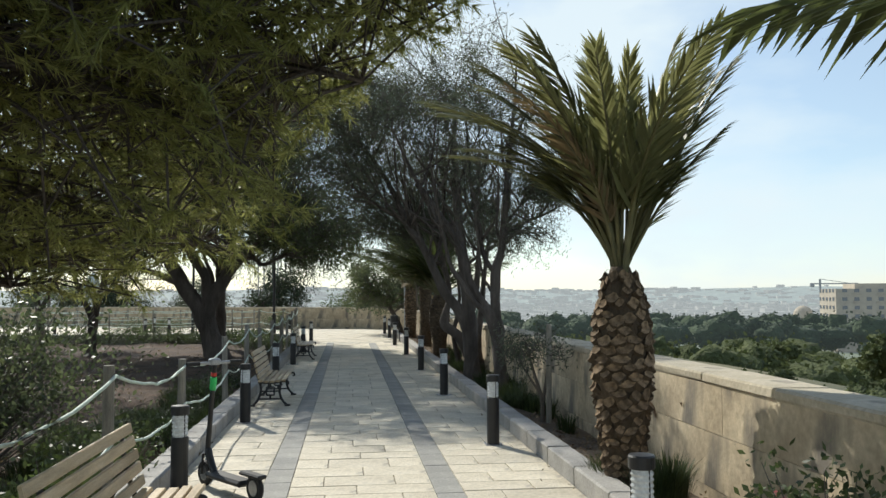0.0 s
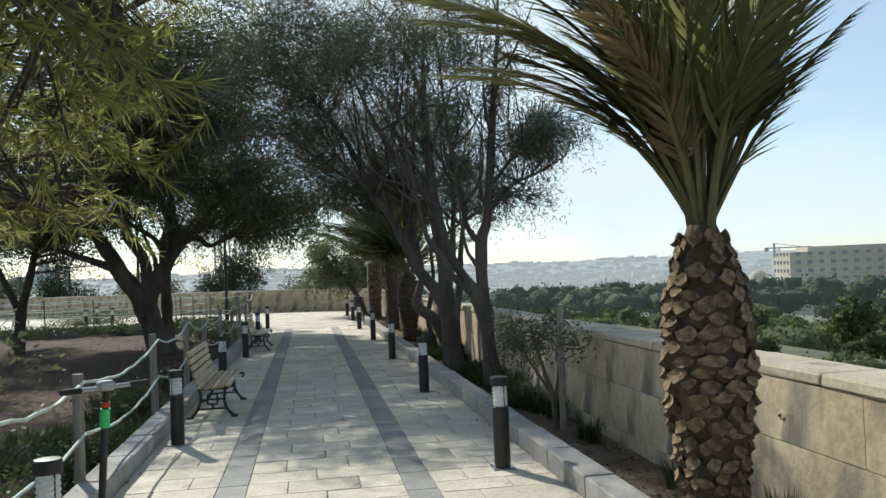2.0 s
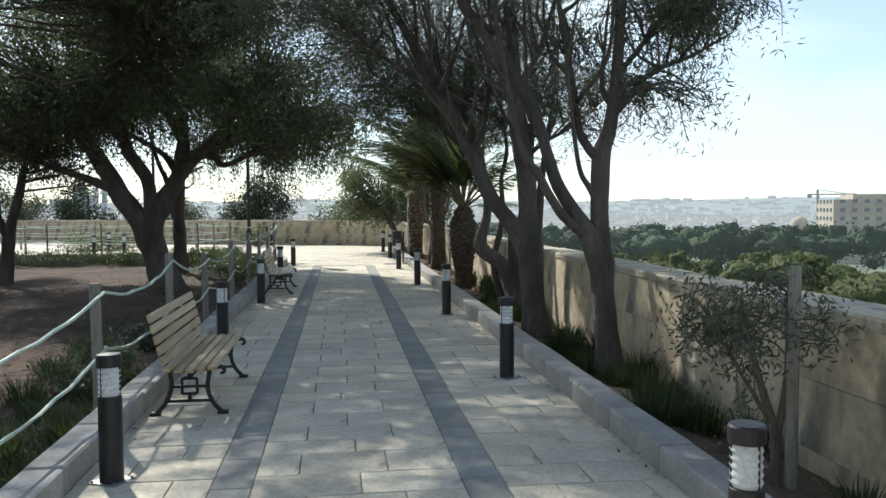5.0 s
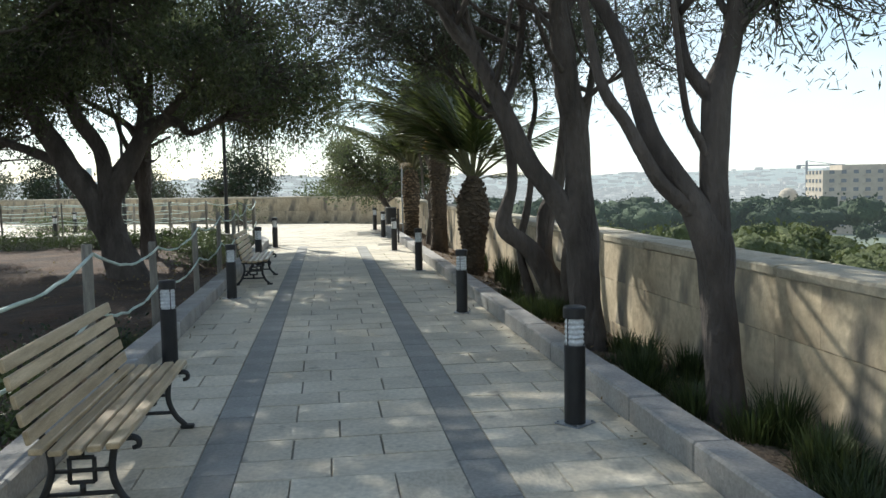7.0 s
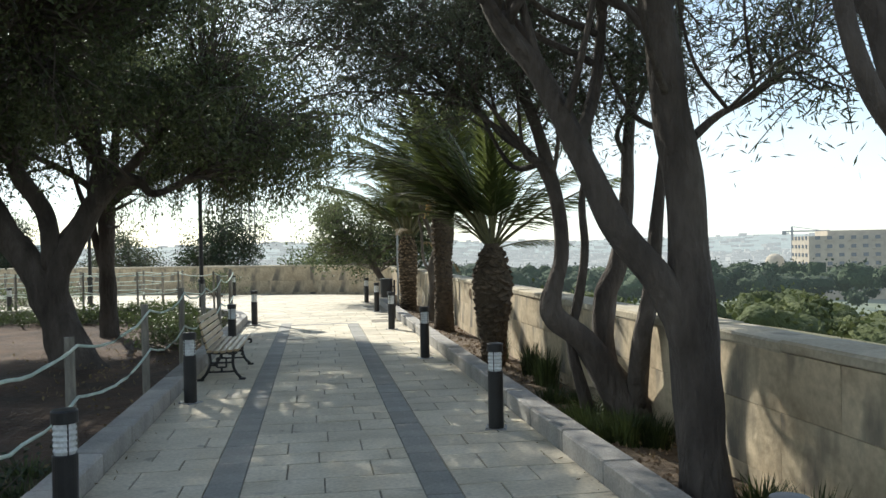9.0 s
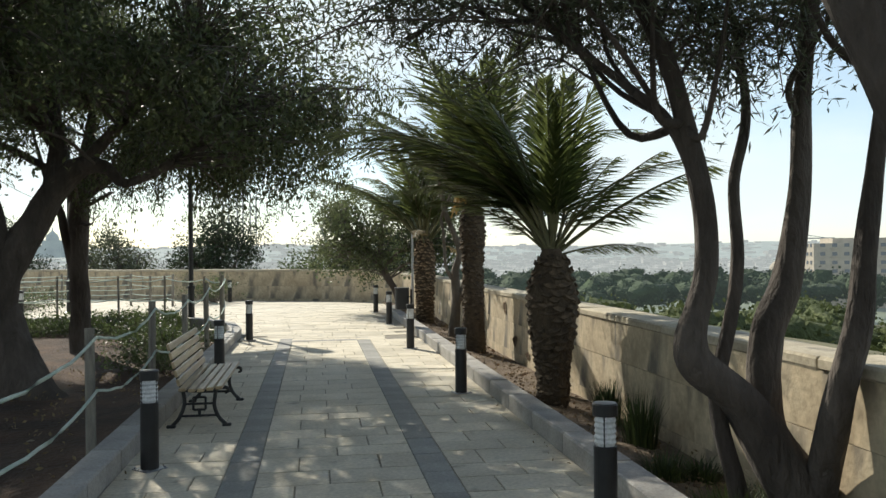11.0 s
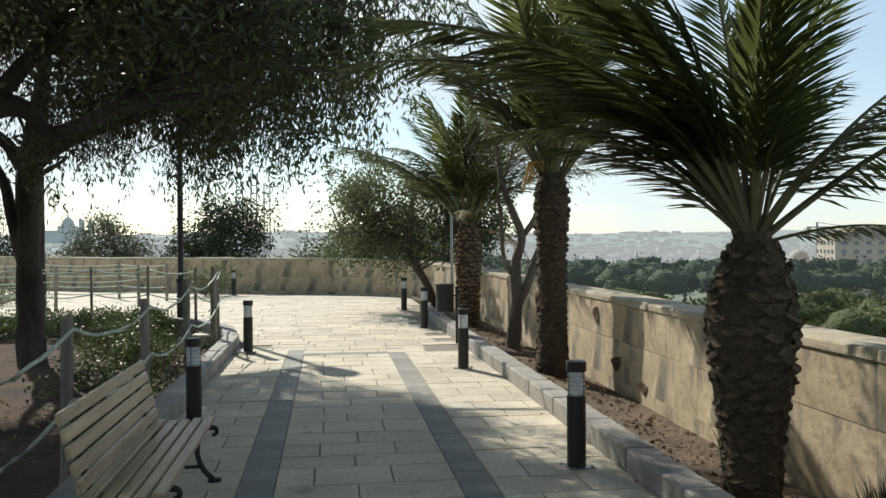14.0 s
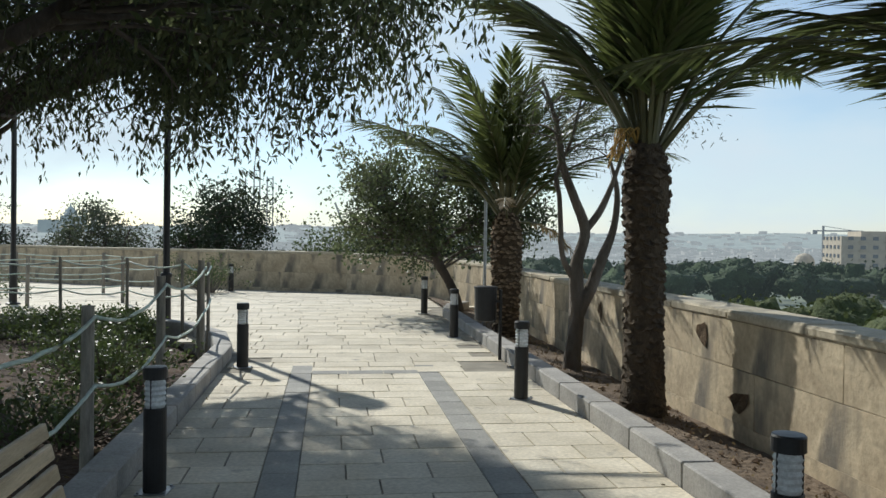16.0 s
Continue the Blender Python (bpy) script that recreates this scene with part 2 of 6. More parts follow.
def rod(bm, a, b, r0, r1=None, seg=10):
    a, b = Vector(a), Vector(b)
    d = b - a
    g = bmesh.ops.create_cone(bm, cap_ends=True, segments=seg, radius1=r0, radius2=r0 if r1 is None else r1, depth=d.length)["verts"]
    bmesh.ops.transform(bm, matrix=Matrix.Translation((a + b) / 2) @ d.to_track_quat("Z", "Y").to_matrix().to_4x4(), verts=g)
    return bm


def lathe(bm, profile, seg=24):
    """A turned body from (radius, height) pairs round the z axis."""
    rings = [[bm.verts.new((r * math.cos(2 * math.pi * i / seg), r * math.sin(2 * math.pi * i / seg), z)) for i in range(seg)] for r, z in profile]
    for lo, hi in zip(rings, rings[1:]):
        for i in range(seg):
            bm.faces.new((lo[i], lo[(i + 1) % seg], hi[(i + 1) % seg], hi[i]))
    bm.faces.new(rings[-1])
    bm.faces.new(rings[0][::-1])
    return bm


def smooth_line(pts, n=6):
    """Catmull-Rom through rows of numbers."""
    p = [np.array(q, float) for q in pts]
    p = [2 * p[0] - p[1]] + p + [2 * p[-1] - p[-2]]
    res = []
    for i in range(1, len(p) - 2):
        for k in range(n):
            u = k / n
            res.append(0.5 * (2 * p[i] + (p[i + 1] - p[i - 1]) * u + (2 * p[i - 1] - 5 * p[i] + 4 * p[i + 1] - p[i + 2]) * u * u + (3 * p[i] - p[i - 1] - 3 * p[i + 1] + p[i + 2]) * u ** 3))
    res.append(p[-2])
    return res


class Soup:
    """Vertices and faces gathered for one mesh."""

    def __init__(self):
        self.v, self.f, self.n = [], [], 0

    def tube(self, line, seg=8, rough=0.0, cap=True):
        """line: rows x, y, z, radius."""
        base = self.n
        for i, row in enumerate(line):
            p, r = np.array(row[:3]), row[3]
            q = np.array(line[min(i + 1, len(line) - 1)][:3]) - np.array(line[max(i - 1, 0)][:3])
            q /= max(1e-9, np.linalg.norm(q))
            side = np.cross(q, (0, 1, 0.03))
            side /= max(1e-9, np.linalg.norm(side))
            other = np.cross(q, side)
            for k in range(seg):
                a = 2 * math.pi * k / seg
                rr = r * (1 + rough * noise.noise(Vector((math.cos(a) * 1.7 + p[0], math.sin(a) * 1.7 + p[1], p[2] * 1.3)) * 1.6))
                self.v.append(p + (math.cos(a) * side + math.sin(a) * other) * rr)
        m = len(line)
        for i in range(m - 1):
            for k in range(seg):
                self.f.append((base + i * seg + k, base + i * seg + (k + 1) % seg, base + (i + 1) * seg + (k + 1) % seg, base + (i + 1) * seg + k))
        if cap:
            self.f.append(tuple(base + (m - 1) * seg + k for k in range(seg)))
            self.f.append(tuple(base + k for k in range(seg))[::-1])
        self.n += m * seg

    def make(self, name, material, parent, label="", smooth=True):
        return link(name, self.v, self.f, material, parent, label, smooth)


def leaves(name, centres, spread, per, size, material, parent, rng, narrow=0.4, droop=0.0, label="", flat=False):
    """Many small leaves, each a bent four-sided blade, round the given centres."""
    n = len(centres) * per
    c = np.repeat(np.asarray(centres, float), per, axis=0) + np.clip(rng.normal(0, 1, (n, 3)), -1.7, 1.7) * np.repeat(np.broadcast_to(spread, (len(centres), 3)), per, axis=0)
    d = rng.normal(0, 1, (n, 3))
    d[:, 2] -= droop
    d /= np.linalg.norm(d, axis=1, keepdims=True)
    s = np.cross(d, rng.normal(0, 1, (n, 3)))
    s /= np.linalg.norm(s, axis=1, keepdims=True)
    L = (size * rng.uniform(0.6, 1.3, (n, 1)))
    W = L * narrow * 0.5
    v = np.empty((n, 4, 3))
    v[:, 0] = c
    v[:, 1] = c + d * L * 0.45 + s * W
    v[:, 2] = c + d * L
    v[:, 3] = c + d * L * 0.45 - s * W
    f = np.arange(n * 4).reshape(n, 4)
    return link(name, v.reshape(-1, 3), f, material, parent, label)


def grow(name, x, y, z, limbs, crowns, rng, leaf, size, per, bark=None, spread=0.22, narrow=0.4, droop=0.0, label="", twig_r=0.012, rough=0.25, twiggy=1, leaf_label="", rise=0.4, category="tree", group="", shoots=0, reach=(0.9, 2.2), sway=(0, 0)):
    """A tree: limbs are rows (x, y, z, radius) from its base; crowns are (centre, radii, clumps). Twigs run from the limbs to the clumps, leaves sit round them."""
    t = tagged(empty(name, x, y, z), label, category, group)
    wood = Soup()
    nodes = []
    for limb in limbs:
        line = smooth_line(limb, 7)
        wood.tube(line, 10 if limb[0][3] > 0.06 else 7, rough)
        nodes += [np.array(q) for q in line[len(line) // 3:]]
    high = [q for q in nodes if q[2] > 2.5 and q[3] > 0.018]
    for i in range(shoots):
        q = high[int(rng.integers(0, len(high)))]
        d = rng.normal(0, 0.55, 3) * (1, 1, 0.4) + (sway[0], sway[1], 0.75)
        d[2] = max(d[2], 0.7)
        d *= rng.uniform(*reach) / np.linalg.norm(d)
        bend = rng.normal(0, 0.12, 3)
        r0 = min(q[3] * 0.7, 0.034)
        line = smooth_line([(*q[:3], r0), (*(q[:3] + d * 0.33 + bend), r0 * 0.75), (*(q[:3] + d * 0.7 + bend * 0.6 + (0, 0, 0.1)), r0 * 0.5), (*(q[:3] + d + (0, 0, 0.3)), 0.007)], 4)
        wood.tube(line, 6, 0.2)
        nodes += [np.array(p) for p in line[4:]]
    wood.make("trunk", bark or M_BARK, t)
    pts = np.array([q[:3] for q in nodes])
    rad = np.array([q[3] for q in nodes])
    tw = Soup()
    clumps = []
    for (cx, cy, cz), (ax, ay, az), count in crowns:
        for i in range(count):
            if i % 7 == 0:
                d = rng.normal(0, 1, 3)
                d *= rng.uniform(0.2, 1.0) ** 0.5 / np.linalg.norm(d)
                hub = np.array((cx + d[0] * ax, cy + d[1] * ay, cz + d[2] * az))
            c = hub + np.clip(rng.normal(0, 1, 3), -1.6, 1.6) * min(0.34, 0.3 * ax) * (1, 1, 0.75)
            dist = np.linalg.norm((pts - c) * (1, 1, 1.2), axis=1) + (pts[:, 2] > c[2]) * 0.6
            j = int(np.argmin(dist))
            start = pts[j]
            mid = (start + c) / 2 + rng.normal(0, 0.10, 3) * np.linalg.norm(c - start) + (0, 0, rise * 0.25)
            r0 = min(rad[j] * 0.6, twig_r + 0.010 * np.linalg.norm(c - start))
            line = smooth_line([(*start, r0), (*mid, r0 * 0.65), (*c, 0.005)], 3)
            tw.tube(line, 4, cap=False)
            clumps += [c] + [np.array(line[k][:3]) for k in (-2, -3) if twiggy > 1]
            for _ in range(twiggy):
                e = c + rng.normal(0, 1, 3) * spread * 1.6
                tw.tube([(*line[-2][:3], 0.006), (*((c + e) / 2 + rng.normal(0, 0.03, 3)), 0.005), (*e, 0.003)], 3, cap=False)
                clumps.append(e)
    tw.make("branchwork", M_TWIG, t)["kind"] = "stuff"
    leaves("foliage", clumps, spread, per, size, leaf, t, rng, narrow, droop, leaf_label)["kind"] = "stuff"
    return t

# ---- setting ----
rng = np.random.default_rng(7)
KERB_R, KERB_L = 2.46, -1.18      # inner faces of the kerbs
SOIL_L = -0.22                     # the sunken bed beside the path


def wall_x(y):
    return 3.50 + 0.006 * (y - 5)


# the ground: one sheet from under the terrace to the horizon
def land(x, y):
    dx, dy = max(0.0, -18 - x, x - 5.2), max(0.0, -14 - y, y - 62)
    out_of = math.hypot(dx, dy)
    r = math.hypot(x, y - 25)
    h = -1.2 - 2.4 * min(1, out_of / 20) - 10.0 * min(1, max(0, out_of - 20) / 60) - 13.0 * min(1, max(0, out_of - 80) / 260)
    h += 1.2 * noise.noise(Vector((x, y, 0)) * 0.02) * min(1, out_of / 20)
    if r > 700:
        h += (r - 700) * 0.0035
    if r > 2300:
        a = math.atan2(x, y)
        h += min(1, (r - 2300) / 1500) * (50 + 20 * noise.noise(Vector((a * 5, 1.3, 0))) + 9 * noise.noise(Vector((a * 22, 4.1, 0))))
    return h


radii = [0, 8, 16, 24, 32, 40, 48, 56, 66, 80, 100, 130, 170, 220, 300, 400, 520, 700, 950, 1300, 1700, 2300, 2700, 3100, 3500, 3900, 4400]
SPOKES = 180
gv, gf, gs = [(0, 25, land(0, 25))], [], []
for r in radii[1:]:
    for k in range(SPOKES):
        a = 2 * math.pi * k / SPOKES
        x, y = r * math.sin(a), 25 + r * math.cos(a)
        gv.append((x, y, land(x, y)))
for i, r in enumerate(radii[1:]):
    for k in range(SPOKES):
        a, b = 1 + i * SPOKES + k, 1 + i * SPOKES + (k + 1) % SPOKES
        if i == 0:
            gf.append((0, b, a))
        else:
            gf.append((a - SPOKES, b - SPOKES, b, a))
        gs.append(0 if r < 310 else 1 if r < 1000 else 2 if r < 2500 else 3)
M_FIELD = mat("scrub_ground", (0.06, 0.07, 0.03), (0.16, 0.14, 0.07), 1.0, 0.08, 1.5, 0.3)
# haze painted as glow, ring by ring; houses glow more to lighten shaded sides
M_FAR1 = hazy("valley_floor_haze_glow", (0.10, 0.12, 0.07), (0.42, 0.50, 0.55), 0.16)
M_FAR2 = hazy("plain_haze_glow", (0.14, 0.15, 0.12), (0.50, 0.62, 0.72), 0.20)
M_FAR3 = hazy("far_hills_haze_glow", (0.17, 0.18, 0.15), (0.42, 0.53, 0.62), 0.33)
M_TOWN = hazy("far_houses_haze_glow", (0.15, 0.145, 0.13), (0.64, 0.68, 0.70), 0.46)
M_WOOD = hazy("valley_trees_haze_glow", (0.035, 0.055, 0.022), (0.42, 0.52, 0.55), 0.05, 1.0, 2.5)
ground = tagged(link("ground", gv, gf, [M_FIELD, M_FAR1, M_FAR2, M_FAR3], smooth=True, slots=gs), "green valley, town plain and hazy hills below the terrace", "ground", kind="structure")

# the terrace: retaining body, bedding of the paving
bm = bmesh.new()
box(bm, -30, 3.7, -14, 46, -3.0, -0.30)
box(bm, -30, 1.5, 46, 58, -3.0, -0.30)
terrace = tagged(part("terrace_body", bm, M_WALLCORE, None), "stone body of the terrace under the promenade", "terrace", kind="structure")


def path_edge(pts, n=6):
    return [tuple(q) for q in smooth_line(pts, n)]


# paving bed: promenade strip and the round plaza at its end
bm = bmesh.new()
outline = [(KERB_L - 0.05, -14), (KERB_R + 0.05, -14), (KERB_R + 0.05, 40), (3.2, 42), (3.0, 44), (2.2, 45.8), (0.5, 47.4), (-3, 48.6), (-8, 51.0), (-16, 56.5), (-30, 56.5), (-30, 36.9), (-9, 38.6), (-4, 38.8), (-2.2, 37.4), (KERB_L - 0.05, 35.2)]
bm.faces.new([bm.verts.new((x, y, -0.012)) for x, y in outline])
paving = tagged(part("pavement", bm, M_JOINT, None), "cream limestone paving with two grey bands", "pavement", kind="structure")

# planting strip under the parapet
sv, sf = [], []
ys = np.linspace(-14, 46, 181)
for y in ys:
    for k, u in enumerate(np.linspace(0, 1, 7)):
        x = KERB_R + 0.2 + u * (wall_x(y) + 0.1 - KERB_R - 0.2)
        sv.append((x, y, 0.07 - 0.17 * u + 0.035 * noise.noise(Vector((x * 2.3, y * 2.3, 0))) + 0.02 * noise.noise(Vector((x * 7, y * 7, 0)))))
for i in range(180):
    for k in range(6):
        sf.append((i * 7 + k, i * 7 + k + 1, i * 7 + k + 8, i * 7 + k + 7))
soil_strip = tagged(link("soil_strip", sv, sf, M_DRY, smooth=True), "dry brown soil of the planting strip", "soil", kind="structure")

# sunken bed beside the path
sv, sf = [], []
NX, NY = 44, 90
for j in range(NY + 1):
    for i in range(NX + 1):
        x, y = KERB_L - 0.15 - 24 * (i / NX) ** 1.3, -14 + 53 * j / NY
        sv.append((x, y, SOIL_L + 0.10 * noise.noise(Vector((x * 0.6, y * 0.6, 2))) + 0.05 * noise.noise(Vector((x * 2.4, y * 2.4, 5)))))
for j in range(NY):
    for i in range(NX):
        y = -14 + 53 * (j + 0.5) / NY
        x = KERB_L - 0.15 - 24 * ((i + 0.5) / NX) ** 1.3
        if y < 35.3 or (x < -2.0 and y < 37.2) or (x < -3.6 and y < 38.4):
            a = j * (NX + 1) + i
            sf.append((a + 1, a, a + NX + 1, a + NX + 2))
soil_bed = tagged(link("soil_bed", sv, sf, M_SOIL, smooth=True), "reddish bare soil of the sunken tree bed", "soil", kind="structure")


def block_mesh(name, sx, sy, sz, bevel, material, jitter=0.0):
    bm = bmesh.new()
    box(bm, -sx / 2, sx / 2, -sy / 2, sy / 2, -sz / 2, sz / 2, bevel)
    for v in bm.verts:
        v.co += Vector((random.uniform(-1, 1), random.uniform(-1, 1), random.uniform(-1, 1))) * jitter
    me = bpy.data.meshes.new(name)
    bm.to_mesh(me)
    bm.free()
    me.materials.append(material)
    return me


# kerbs: stones end to end, the bed's rim going on round the plaza
def kerb(name, line, label, width=0.24, height=0.30, top=0.17, length=1.0):
    k = tagged(empty(name, 0, 0, 0), label, "kerb", kind="structure")
    me = [block_mesh("kerb_stone", width, length - 0.008, height, 0.014, M_KERB, 0.004) for _ in range(3)]
    pts = [Vector((x, y, 0)) for x, y in line]
    run, i = 0.0, 0
    for a, b in zip(pts, pts[1:]):
        n = max(1, round((b - a).length / length))
        for j in range(n):
            c = a.lerp(b, (j + 0.5) / n)
            d = b - a
            piece("kerb_stone", me[i % 3], k, pose(c.x, c.y, top - height / 2 + random.uniform(-0.004, 0.004), 0, 0, math.degrees(math.atan2(-d.x, d.y))) @ Matrix.Diagonal((1, d.length / n / length, 1, 1)))
            i += 1
    return k


kerb("kerb_east", [(KERB_R + 0.12, -14), (KERB_R + 0.12, 40.3), (KERB_R + 0.35, 41.3), (KERB_R + 0.75, 42)], "grey stone kerb along the planting strip")
rim = [(KERB_L - 0.12, -14), (KERB_L - 0.12, 34.4), (-1.55, 35.9), (-2.25, 37.3), (-3.3, 38.3), (-5.0, 38.75), (-9.0, 38.7), (-16.0, 38.3), (-26.0, 37.2)]
kerb("kerb_west", rim, "grey stone kerb and rim of the sunken bed", height=0.46, top=0.17)

# the parapet: two courses of large blocks and coping on a mortar core
line = [(wall_x(y), y) for y in (-14, 10, 25, 40)] + [(3.62, 42.2), (3.25, 44.2), (2.3, 46.0), (0.6, 47.6), (-3.0, 49.0), (-8.0, 51.4), (-16.0, 57.0), (-29, 57.0)]
parapet = tagged(empty("wall_parapet", 0, 0, 0), "weathered honey-coloured limestone parapet with stained coping", "wall", kind="structure")
WALL_TOP, WALL_T = 1.03, 0.42
core = bmesh.new()
block_i = 0
for (x0, y0), (x1, y1) in zip(line, line[1:]):
    a, b = Vector((x0, y0, 0)), Vector((x1, y1, 0))
    d = b - a
    turn = math.degrees(math.atan2(-d.x, d.y))
    right = Vector((d.y, -d.x, 0)).normalized()
    rot = pose(0, 0, 0, 0, 0, turn)
    mid = (a + b) / 2 + right * (WALL_T / 2 + 0.012)
    box(core, -WALL_T / 2, WALL_T / 2, -d.length / 2 - 0.02, d.length / 2 + 0.02, -1.4, WALL_TOP - 0.075, 0, Matrix.Translation(mid) @ rot)
    far = y0 > 41
    top = WALL_TOP + (0.0 if not far else min(0.14, 0.02 * (y0 - 41)))
    for course, (z0, z1) in enumerate(((-0.5, 0.06), (0.06, 0.53), (0.53, top - 0.08))):
        n = max(1, round(d.length / (2.1 if course == 1 else 2.6)))
        cuts = [0.0] + [(j + random.uniform(-0.2, 0.2) + 0.25 * (course == 2)) / n for j in range(1, n)] + [1.0]
        for u0, u1 in zip(cuts, cuts[1:]):
            ln = (u1 - u0) * d.length - 0.002
            c = a.lerp(b, (u0 + u1) / 2) + right * (0.03 + random.uniform(-0.001, 0.001))
            me = block_mesh("stone_block", 0.06, ln, z1 - z0 - (0.011 if course == 2 else 0.002), 0.0015, M_WALL, 0.002)
            piece("stone_block", me, parapet, Matrix.Translation((c.x, c.y, (z0 + z1) / 2)) @ rot)
    n = max(1, round(d.length / 1.25))
    for j in range(n):
        c = a.lerp(b, (j + 0.5) / n) + right * (WALL_T / 2)
        me = block_mesh("coping_stone", WALL_T + 0.03, d.length / n - 0.008, 0.085, 0.016, M_CAP, 0.006)
        piece("coping_stone", me, parapet, Matrix.Translation((c.x, c.y, top - 0.0425 + random.uniform(-0.006, 0.006))) @ rot)
part("mortar_core", core, M_WALLCORE, parapet)
# places where the face has flaked off: raised discs, hole shade put into their colour
M_FLAKE = mat("flaked_stone_hole_shade", (0.15, 0.10, 0.062), (0.32, 0.23, 0.145), 1.0, 9, 60, 1.0, depth=0.03)
for y, z, w, h, lean in ((30.5, 0.76, 0.36, 0.30, 0.5), (29.75, 0.26, 0.5, 0.26, -0.2), (28.9, 0.12, 0.4, 0.16, 0.1), (22.4, 0.62, 0.22, 0.12, 0.0), (33.6, 0.7, 0.22, 0.34, 0.3), (9.9, 0.52, 0.10, 0.13, 0.2), (9.2, 0.70, 0.06, 0.05, 0.0)):
    bm = bmesh.new()
    ring = []
    for k in range(11):
        a = 2 * math.pi * k / 11
        r = (0.62 if k % 4 else 1.0) * random.uniform(0.75, 1.1)
        ring.append(bm.verts.new((random.uniform(-0.004, 0.0), 0.5 * w * r * math.cos(a) + lean * 0.5 * h * r * math.sin(a), 0.5 * h * r * math.sin(a))))
    hub = bm.verts.new((0.006, 0, 0))
    for k in range(11):
        bm.faces.new((ring[k], hub, ring[(k + 1) % 11]))
    bmesh.ops.solidify(bm, geom=bm.faces[:], thickness=0.012)
    flake = part("flaked_patch", bm, M_FLAKE, parapet, "flaked patch, coloured dark for the shade of a chipped hole")
    flake.matrix_world = pose(wall_x(y) - 0.012, y, z)


# ---- bollards ----
def make_bollard():
    b = tagged(empty("bollard_light", 0, 0, 0), "black cylindrical bollard light with ribbed clear lens", "bollard", "bollards along the promenade")
    part("post", lathe(bmesh.new(), [(0.072, 0.006), (0.072, 0.535), (0.068, 0.54)]), M_BLACK, b, smooth=False)
    part("lens", lathe(bmesh.new(), [(0.058, 0.54)] + [(0.060 + 0.008 * (i % 2), 0.545 + 0.0165 * i) for i in range(11)] + [(0.058, 0.722)]), M_LENS, b, "ribbed clear plastic lens")
    part("cap", lathe(bmesh.new(), [(0.074, 0.722), (0.077, 0.727), (0.077, 0.790), (0.070, 0.80), (0.02, 0.803)]), M_BLACK, b)
    bm = bmesh.new()
    box(bm, -0.10, 0.10, -0.10, 0.10, 0.0, 0.008, 0.002)
    part("base_plate", bm, M_ALU, b, "grey metal base plate")
    for sx in (-1, 1):
        for sy in (-1, 1):
            bm = bmesh.new()
            rod(bm, (sx * 0.082, sy * 0.082, 0.008), (sx * 0.082, sy * 0.082, 0.020), 0.009, seg=6)
            part("bolt", bm, M_ALU, b)
    for k in range(3):
        a = 2 * math.pi * k / 3 + 0.9
        bm = bmesh.new()
        rod(bm, (0.063 * math.cos(a), 0.063 * math.sin(a), 0.54), (0.063 * math.cos(a), 0.063 * math.sin(a), 0.724), 0.005, seg=6)
        part("strut", bm, M_BLACK, b)
    return b


spots = [(2.10, 6.35), (2.10, 11.3), (2.09, 16.2), (2.12, 21.17), (2.14, 26.4), (2.07, 31.3), (2.14, 36.5), (2.12, 40.7)]
spots += [(-0.97, 3.9), (-0.98, 9.0), (-0.97, 13.45), (-1.0, 18.65), (-0.96, 23.3), (-0.98, 28.45), (-0.95, 33.5)]
spots += [(-2.7, 47.4), (-8.4, 39.6), (-8.9, 43.5), (-13.5, 43.5), (-7.6, 40.6)]
first = make_bollard()
first.matrix_world = pose(*spots[0], 0)
for i, (x, y) in enumerate(spots[1:]):
    copy_thing(first, pose(x, y, 0, 0, 0, 37 * i % 90))

